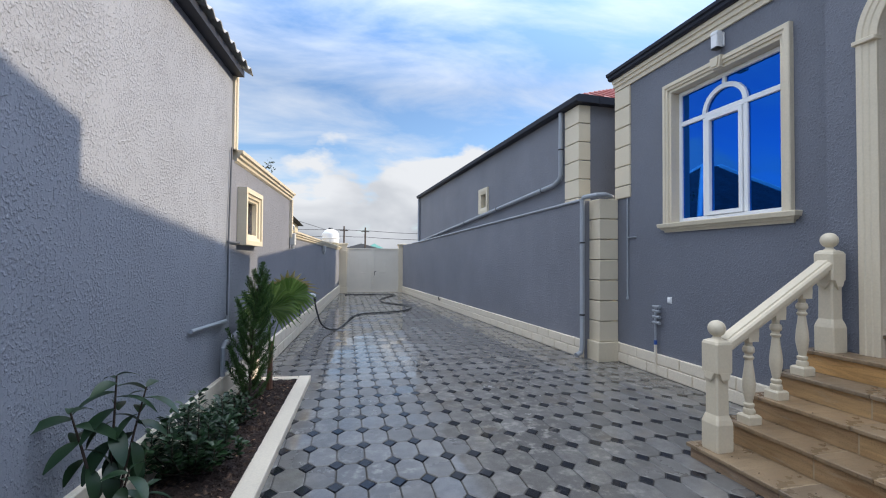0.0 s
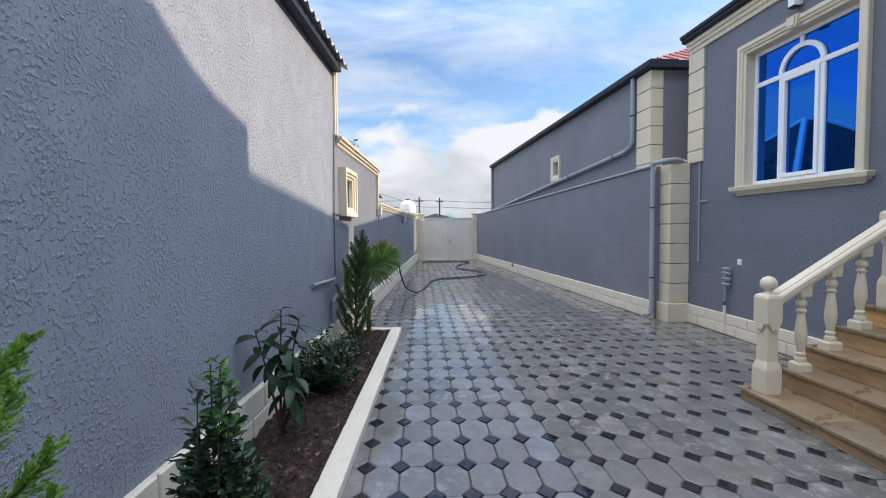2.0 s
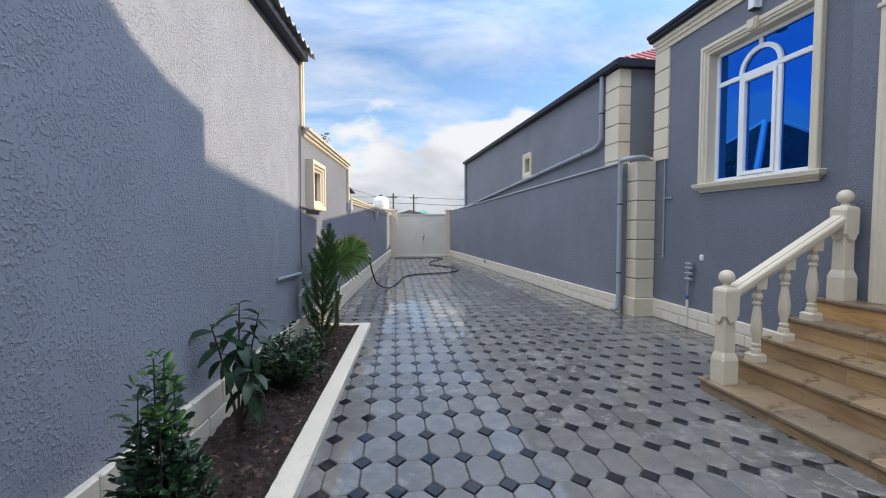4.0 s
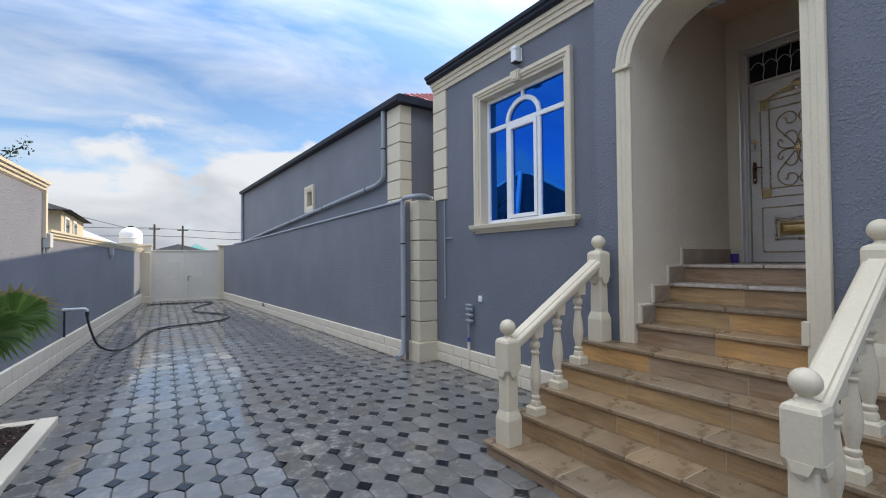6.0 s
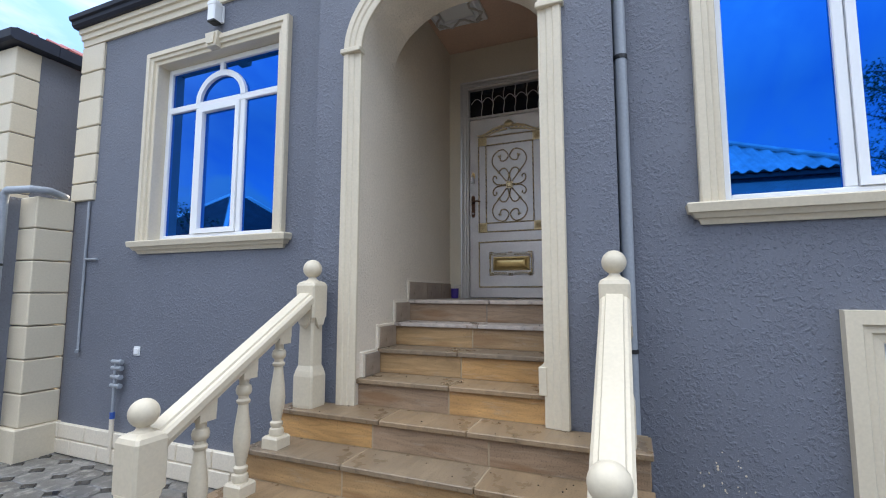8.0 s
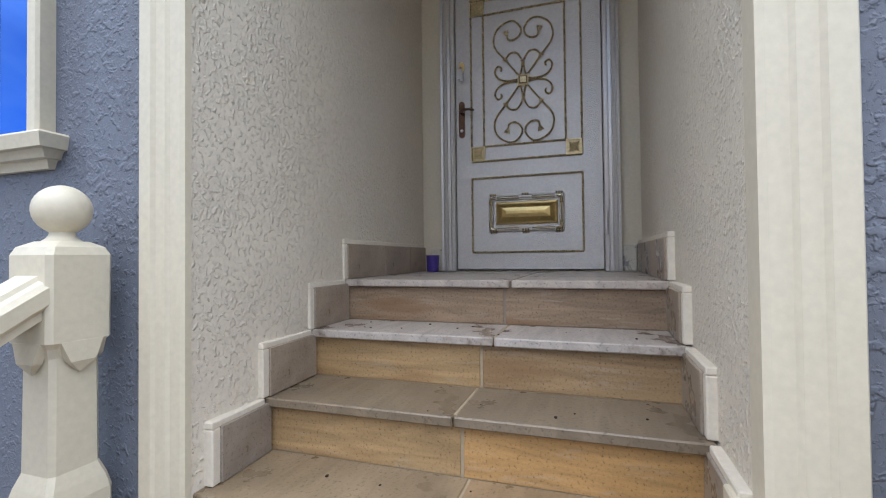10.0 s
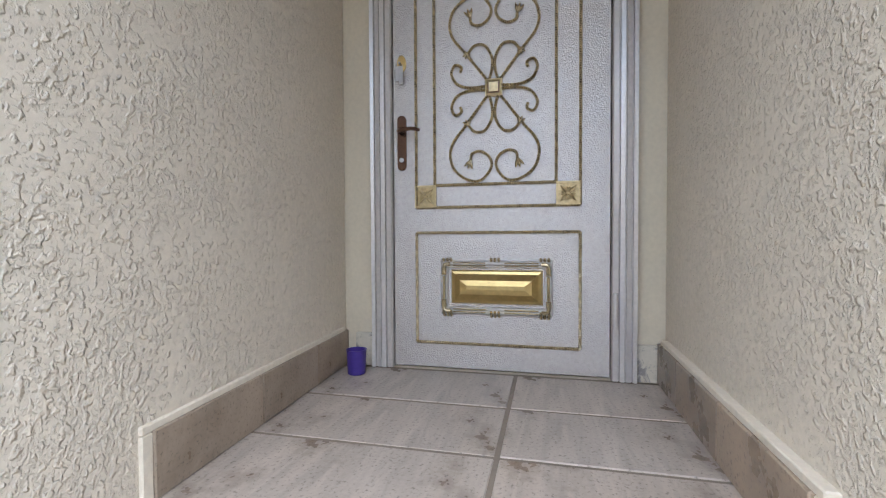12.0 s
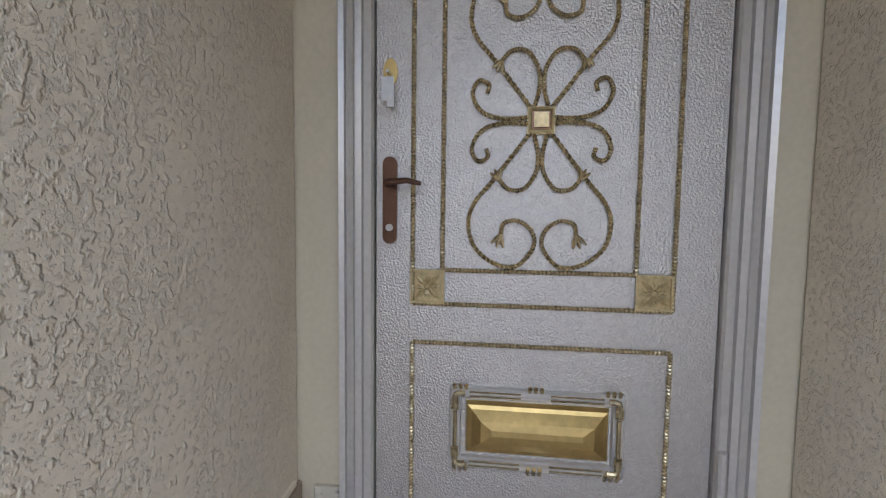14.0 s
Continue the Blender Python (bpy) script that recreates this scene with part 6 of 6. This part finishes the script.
def conifer(x, y, z, h, w, seed, mat, label, n=46, up=0.9, plume=0.055, tip=0.75, bow=0.0):
    """A young cypress: trunk, rising side branches, each clothed in a soft plume of scale leaves."""
    r = random.Random(seed)
    t = thing("young_cypress", label, "conifer", at=pose(x, y, z))
    trunk, crown = B(), B()
    tube(trunk, [(0, 0, 0), (0.01, 0, h * 0.4), (bow * 0.5, 0.01, h * 0.8), (bow, 0, h * 0.97)], [0.015, 0.012, 0.007, 0.002], 7)
    for k in range(n + 1):
        u = 0.05 + 0.92 * k / n
        a = k * 2.399 + r.uniform(-0.3, 0.3)
        ln = (w * 0.62 * (1.0 - u) ** tip * min(1.0, 0.55 + u * 2.0) * r.uniform(0.7, 1.2) + 0.05) if k < n else 0.12
        rise = up if k < n else 1.3
        o = Vector((math.cos(a), math.sin(a), 0)) * (1.0 if k < n else 0.2)
        base = Vector((bow * u * u, 0, h * u * 0.96))
        curve = lambda q: base + o * ln * q * (1 - 0.15 * q) + Vector((0, 0, ln * rise * (0.30 * q + 0.60 * q * q)))
        part("branch", tube(B(), [curve(i / 6) for i in range(7)], [0.0045 * (1 - 0.8 * i / 6) + 0.0006 for i in range(7)], 5), M["bark"], t)
        m = int(ln / 0.0085) + 4
        for i in range(m):
            q = 0.12 + 0.88 * i / (m - 1)
            p = curve(q)
            fwd = (curve(min(q + 0.03, 1.03)) - curve(q - 0.03)).normalized()
            side = fwd.cross(Vector((0, 0, 1))).normalized()
            top = side.cross(fwd)
            tl = plume * (0.35 + 0.9 * math.sin(math.pi * min(q * 0.78 + 0.10, 1.0))) * r.uniform(0.6, 1.15)
            for g in range(5):
                ang = r.uniform(0, math.tau)
                td = (fwd * r.uniform(0.8, 1.3) + side * math.cos(ang) + top * math.sin(ang) * 0.75).normalized()
                for j in range(8):
                    pp = p + td * tl * (j + r.random()) / 8
                    d = td + fwd * 0.5 + Vector((r.uniform(-1, 1), r.uniform(-1, 1), r.uniform(-0.6, 1))) * 0.55
                    blade(crown, pp, d, Vector((r.uniform(-1, 1), r.uniform(-1, 1), 1)), 0.0125 * r.uniform(0.7, 1.25), 0.0068)
    part("trunk", trunk, M["bark"], t)
    part("foliage", crown, mat, t)
    return t


def fan_palm(x, y, z):
    """A young fan palm: short stem, fibrous foot, three pleated fans on long stalks."""
    t = thing("young_fan_palm", "young fan palm with pleated green fans and dry tips", "palm", at=pose(x, y, z))
    part("stem", tube(B(), [(0, 0, 0), (0, 0, 0.2), (0.01, 0, 0.42), (0.015, 0.0, 0.55)], [0.035, 0.03, 0.022, 0.014], 8), M["palmbark"], t)
    for az, tx, ty, ln, rad, dry in ((-86, 0.0, -0.06, 0.94, 0.47, False), (-76, 0.18, 0.05, 1.06, 0.44, True), (-100, -0.06, 0.16, 0.92, 0.27, False)):
        ca, sa = math.cos(math.radians(az)), math.sin(math.radians(az))
        tip = Vector((tx, ty, ln))
        st_ = part("stalk", tube(B(), [(0, 0, 0.22), (tx * 0.25, ty * 0.25, ln * 0.6), tuple(tip)], [0.012, 0.008, 0.006], 6), M["palm"], t)
        fr = B()
        fwd = Vector((ca * 0.55, sa * 0.55, 0.83)).normalized()
        side = Vector((-sa, ca, 0))
        nrm = side.cross(fwd)
        nseg = 30
        for i in range(nseg):
            th = math.radians(-150 + 300 * i / (nseg - 1))
            d = (fwd * math.cos(th) + side * math.sin(th))
            lat = (-fwd * math.sin(th) + side * math.cos(th))
            rr = rad * (0.80 + 0.20 * math.cos(th)) * (1 + 0.05 * math.sin(i * 5.1))
            hw = rad * 0.62 * math.radians(300 / (nseg - 1)) * 0.52
            a = fr.verts.new(tip)
            b1, b2 = fr.verts.new(tip + d * rr * 0.62 + lat * hw - nrm * 0.012), fr.verts.new(tip + d * rr * 0.62 - lat * hw - nrm * 0.012)
            m = fr.verts.new(tip + d * rr * 0.62 + nrm * 0.012)
            e = fr.verts.new(tip + d * rr - Vector((0, 0, 0.10 * rad + 0.06 * abs(math.sin(th)))))
            fs_ = [fr.faces.new((a, b1, m)), fr.faces.new((a, m, b2)), fr.faces.new((b1, e, m)), fr.faces.new((m, e, b2))]
            if dry and abs(th) < 1.3:
                fs_[2].material_index = fs_[3].material_index = 1
        part("fan", fr, [M["palm"], M["palmdry"]], st_)
    return t


SZ = GZ + 0.05
conifer(-0.90, 0.36, SZ, 1.46, 0.50, 3, M["conifer"], "young bright green cypress in the planting bed", n=44, up=0.80, plume=0.040, tip=0.70)
small_leaf_shrub(-0.84, 1.38, SZ, 1.09, 0.30, 5, M["leafdark"], "upright dark glossy shrub with bright young tips", n_stem=24, per=27, size=0.056, fresh=True)
broad_plant(-0.98, 2.75, SZ, 1.0, 7)
small_leaf_shrub(-0.86, 3.65, SZ, 0.72, 0.60, 9, M["leafdark"], "rounded dark glossy shrub beside the plinth", n_stem=22, per=20, size=0.062)
conifer(-0.73, 5.10, SZ, 1.42, 0.46, 11, M["conifer_dark"], "slim dark green cypress in the planting bed", n=52, up=1.30, plume=0.050, tip=0.80, bow=0.10)
small_leaf_shrub(-0.80, 4.55, SZ, 0.42, 0.42, 13, M["leafdark"], "low dark shrub at the foot of the cypress", n_stem=16, per=16, size=0.045)
fan_palm(-0.62, 5.72, SZ)


def tree(x, y, h, spread, seed, leaves, label, trunk=0.09):
    """A tree with tapered trunk, limbs and many small leaves in loose clumps."""
    r = random.Random(seed)
    t = thing("tree", label, "tree", at=pose(x, y, 0))
    wood, crown = B(), B()
    tube(wood, [(0, 0, 0), (0.05, 0, h * 0.25), (0, 0.05, h * 0.5), (0.08, 0.0, h * 0.78)], [trunk, trunk * 0.8, trunk * 0.55, trunk * 0.25], 9)
    for k in range(15):
        u = 0.38 + 0.6 * k / 14
        a = k * 2.399
        ln = spread * (1.15 - 0.55 * u) * r.uniform(0.7, 1.1)
        b = Vector((0.03, 0.03, h * u * 0.85))
        e = b + Vector((math.cos(a) * ln, math.sin(a) * ln, ln * r.uniform(0.45, 0.9)))
        m = b.lerp(e, 0.5) + Vector((0, 0, 0.08 * ln))
        tube(wood, [b, m, e], [trunk * 0.3, trunk * 0.17, trunk * 0.05], 6)
        for j in range(9):
            c = b.lerp(e, 0.35 + 0.65 * j / 8) + Vector((r.gauss(0, 1), r.gauss(0, 1), r.gauss(0, 0.8))) * ln * 0.16
            tube(wood, [m.lerp(e, j / 9), c], [0.008, 0.003], 4)
            for _ in range(leaves):
                p = c + Vector((r.gauss(0, 1), r.gauss(0, 1), r.gauss(0, 1))) * ln * 0.10
                d = Vector((r.gauss(0, 1), r.gauss(0, 1), r.gauss(0, 0.7)))
                blade(crown, p, d, Vector((r.gauss(0, 1), r.gauss(0, 1), 1)), 0.10 * r.uniform(0.7, 1.2), 0.05)
    part("trunk", wood, M["bark"], t)
    part("crown", crown, M["leafdark"], t)


tree(-7.6, -6.3, 8.6, 2.3, 21, 46, "leafy tree behind the neighbouring roof", 0.16)
tree(-2.35, 13.6, 4.7, 1.0, 23, 6, "sparse young tree behind the boundary wall", 0.06)


# ---- beyond the walls ----
def hip_building(label, x0, x1, y0, y1, eave, top, wall, roof, windows=(), ridge_white=False):
    b = thing("neighbour_house", label, "house")
    part("wall", box(B(), x0, x1, y0, y1, 0, eave), M[wall], b)
    o = 0.3
    ins = min(x1 - x0, y1 - y0) / 2
    bm = B()
    E_ = [(x0 - o, y0 - o, eave - 0.05), (x1 + o, y0 - o, eave - 0.05), (x1 + o, y1 + o, eave - 0.05), (x0 - o, y1 + o, eave - 0.05)]
    if x1 - x0 > y1 - y0:
        T_ = [(x0 + ins, (y0 + y1) / 2, top), (x1 - ins + 0.01, (y0 + y1) / 2, top)]
        F_ = ((0, 1, 5, 4), (1, 2, 5), (2, 3, 4, 5), (3, 0, 4))
    else:
        T_ = [((x0 + x1) / 2, y0 + ins, top), ((x0 + x1) / 2, y1 - ins + 0.01, top)]
        F_ = ((0, 1, 4), (1, 2, 5, 4), (2, 3, 5), (3, 0, 4, 5))
    vs = [bm.verts.new(p) for p in E_ + T_]
    for f in F_:
        bm.faces.new([vs[i] for i in f])
    bm.faces.new([vs[i] for i in (3, 2, 1, 0)])
    rf = part("roof", bm, M[roof], b)
    if ridge_white:
        for e in E_:
            tt = min(T_, key=lambda q: (Vector(q) - Vector(e)).length)
            part("hip_cap", tube(B(), [e, tt], 0.11, 6), M["paleroof"], rf)
    for wy, wz, ww, wh in windows:
        w = part("window", box(B(), x1, x1 + 0.05, wy, wy + ww, wz, wz + wh, 0.01), M["white"], b)
        part("pane", box(B(), x1 + 0.05, x1 + 0.056, wy + 0.08, wy + ww - 0.08, wz + 0.08, wz + wh - 0.08), M["darkglass"], w)
    return b


hip_building("neighbouring house with a dark hip roof and pale hip caps", -10.0, -3.2, 13.2, 19.2, 3.1, 5.7, "buff", "slate", ridge_white=True)
hip_building("small buff house behind the garden wall", -6.0, -1.95, 20.0, 26.0, 3.45, 4.3, "buff", "slate", windows=((20.6, 2.5, 0.9, 0.75), (22.6, 2.5, 0.9, 0.75)))
hip_building("low house with a pale sheet roof", -5.2, -1.2, 32.0, 40.0, 2.7, 3.75, "paleroof", "paleroof")
hip_building("distant house with a dark roof", 0.6, 5.2, 50.0, 56.0, 2.6, 3.35, "buff", "slate")
hip_building("distant house with a teal roof", 6.2, 11.0, 44.0, 52.0, 2.4, 3.3, "buff", "teal")
hip_building("distant house with a teal gable roof", 3.6, 6.4, 58.0, 66.0, 2.6, 3.6, "buff", "teal")
hip_building("distant house with a dark hip roof", -16.0, -9.0, 52.0, 60.0, 3.0, 4.2, "buff", "slate")
hip_building("distant house with a pale roof", 12.0, 20.0, 60.0, 70.0, 3.2, 4.6, "buff", "paleroof")
tk = thing("water_tank", "white domed plastic water tank on a masonry stand", "tank", at=pose(-0.20, 26.0, 0.22))
part("stand", box(B(), -0.6, 0.6, -0.5, 0.5, -0.26, 2.25), M["buff"], tk)
part("body", lathe(B(), [(0.42, 2.25), (0.46, 2.30), (0.46, 2.48), (0.48, 2.50), (0.48, 2.54), (0.46, 2.56), (0.46, 2.74), (0.44, 2.80), (0.34, 2.93), (0.20, 3.01), (0.11, 3.03)], 28), M["tank"], tk, smooth=True)
part("lid", lathe(B(), [(0.12, 3.03), (0.12, 3.08), (0.09, 3.10), (0.02, 3.11)], 16), M["slate"], tk, smooth=True)
poles = []
for x, y, h in ((0.85, 45.0, 4.75), (2.95, 46.0, 4.75), (-14.0, 44.0, 5.2), (16.0, 47.0, 4.9)):
    po = thing("utility_pole", "dark utility pole with a short crossarm", "pole", at=pose(x, y, 0), group="utility poles")
    part("post", tube(B(), [(0, 0, 0), (0, 0, h)], [0.10, 0.075], 8), M["wood"], po)
    part("crossarm", box(B(), -0.4, 0.4, -0.05, 0.05, h - 0.45, h - 0.36), M["wood"], po)
    poles.append((x, y, h))
order = sorted(poles)
for a, b in zip(order, order[1:]):
    for dz in (-0.3, -0.95):
        w = thing("overhead_wire", "thin black overhead wire between poles", "wire", group="overhead wires")
        pts = [(a[0] + (b[0] - a[0]) * u, a[1] + (b[1] - a[1]) * u, a[2] + (b[2] - a[2]) * u + dz - 0.02 * (b[0] - a[0]) * 4 * u * (1 - u)) for u in [i / 10 for i in range(11)]]
        part("wire", tube(B(), pts, 0.022, 5), M["dark"], w)
w = thing("overhead_wire", "thin black overhead wire from the buff house", "wire", group="overhead wires")
part("wire", tube(B(), [(-1.95, 22, 3.45), (-0.6, 33, 3.65), (0.85, 45, 4.3)], 0.014, 5), M["dark"], w)

# ---- pavers: octagons with small insets, in rows ----
PA, PB, CXD, CYD = 0.1087, 0.1703, 0.0625, 0.075
ROT = pose(0.752, 1.990, 0, 0, 0, -1.15)


def paver_rings(outline, inset):
    """Top, shoulder and foot of a paver with eased edges."""
    n = len(outline)
    sc = lambda k: [(x * (1 - k / max(abs(x), abs(y), 0.02)), y * (1 - k / max(abs(x), abs(y), 0.02))) for x, y in outline]
    top, sh = sc(inset), outline
    vs = [(x, y, 0.0) for x, y in top] + [(x, y, -0.005) for x, y in sh] + [(x, y, -0.03) for x, y in sh]
    fs = [tuple(range(n))]
    for lv in (0, 1):
        for i in range(n):
            j = (i + 1) % n
            fs.append((lv * n + i, lv * n + n + i, lv * n + n + j, lv * n + j))
    return vs, fs


def oct_outline(g=0.0028):
    a, b, cx, cy = PA - g, PB - g, CXD, CYD
    return [(a, b - cy), (a - cx, b), (-a + cx, b), (-a, b - cy), (-a, -b + cy), (-a + cx, -b), (a - cx, -b), (a, -b + cy)]


def dia_outline(g=0.004):
    a, b = CXD - g, CYD - g
    return [(a, 0), (0, b), (-a, 0), (0, -b)]


def yard(p):
    """Whether a spot of the plan is paved."""
    k = KERB.inverted() @ p
    l = LEFT.inverted() @ p
    q = RIGHT.inverted() @ p
    if p.y < 6.25 and k.x < -0.10 and k.y < KE - 0.05:
        return False
    if l.x < -0.05 or p.y > 21.45 or p.y < -8.5:
        return False
    if p.y > 6.6 and q.x > 0.05:
        return False
    if p.y <= 6.6 and p.x > 4.55:
        return False
    return not (3.0 < p.x < 4.5 and 1.08 < p.y < 3.15)


rng = random.Random(8)
for nm, outline, off, mats, word in (("paver", oct_outline(), (PA, PB), ("paver", "paver_far"), "octagon"), ("inset_paver", dia_outline(), (0, 0), ("inset", "inset_far"), "diamond")):
    vs, fs = paver_rings(outline, 0.006)
    me = bpy.data.meshes.new(nm)
    me.from_pydata(vs, [], fs)
    me.materials.append(M[mats[0]])
    spots = []
    for i in range(-16, 26):
        for j in range(-32, 60):
            p = ROT @ Vector((off[0] + i * 2 * PA, off[1] + j * 2 * PB, 0))
            if yard(p):
                spots.append(((p - Vector((0.8, 2.6, 0))).length, p.x, p.y))
    spots.sort()
    rot = radians(-1.15)
    fv, ff = [], []
    for n, (_, x, y) in enumerate(spots):
        m = pose(x, y, GZ + rng.uniform(-0.0016, 0.0016), rng.uniform(-0.35, 0.35), rng.uniform(-0.35, 0.35), -1.15 + rng.uniform(-0.5, 0.5))
        if n < 300:
            o = new(nm, me)
            o.parent = paving
            o.matrix_basis = m
        else:
            b0 = len(fv)
            fv += [tuple(m @ Vector(v)) for v in vs]
            ff += [tuple(b0 + k for k in f) for f in fs]
    far = bpy.data.meshes.new(nm + "_field")
    far.from_pydata(fv, [], ff)
    far.materials.append(M[mats[1]])
    o = new(nm + "_field", far)
    o.parent = paving
    tagged(o, kind="stuff")
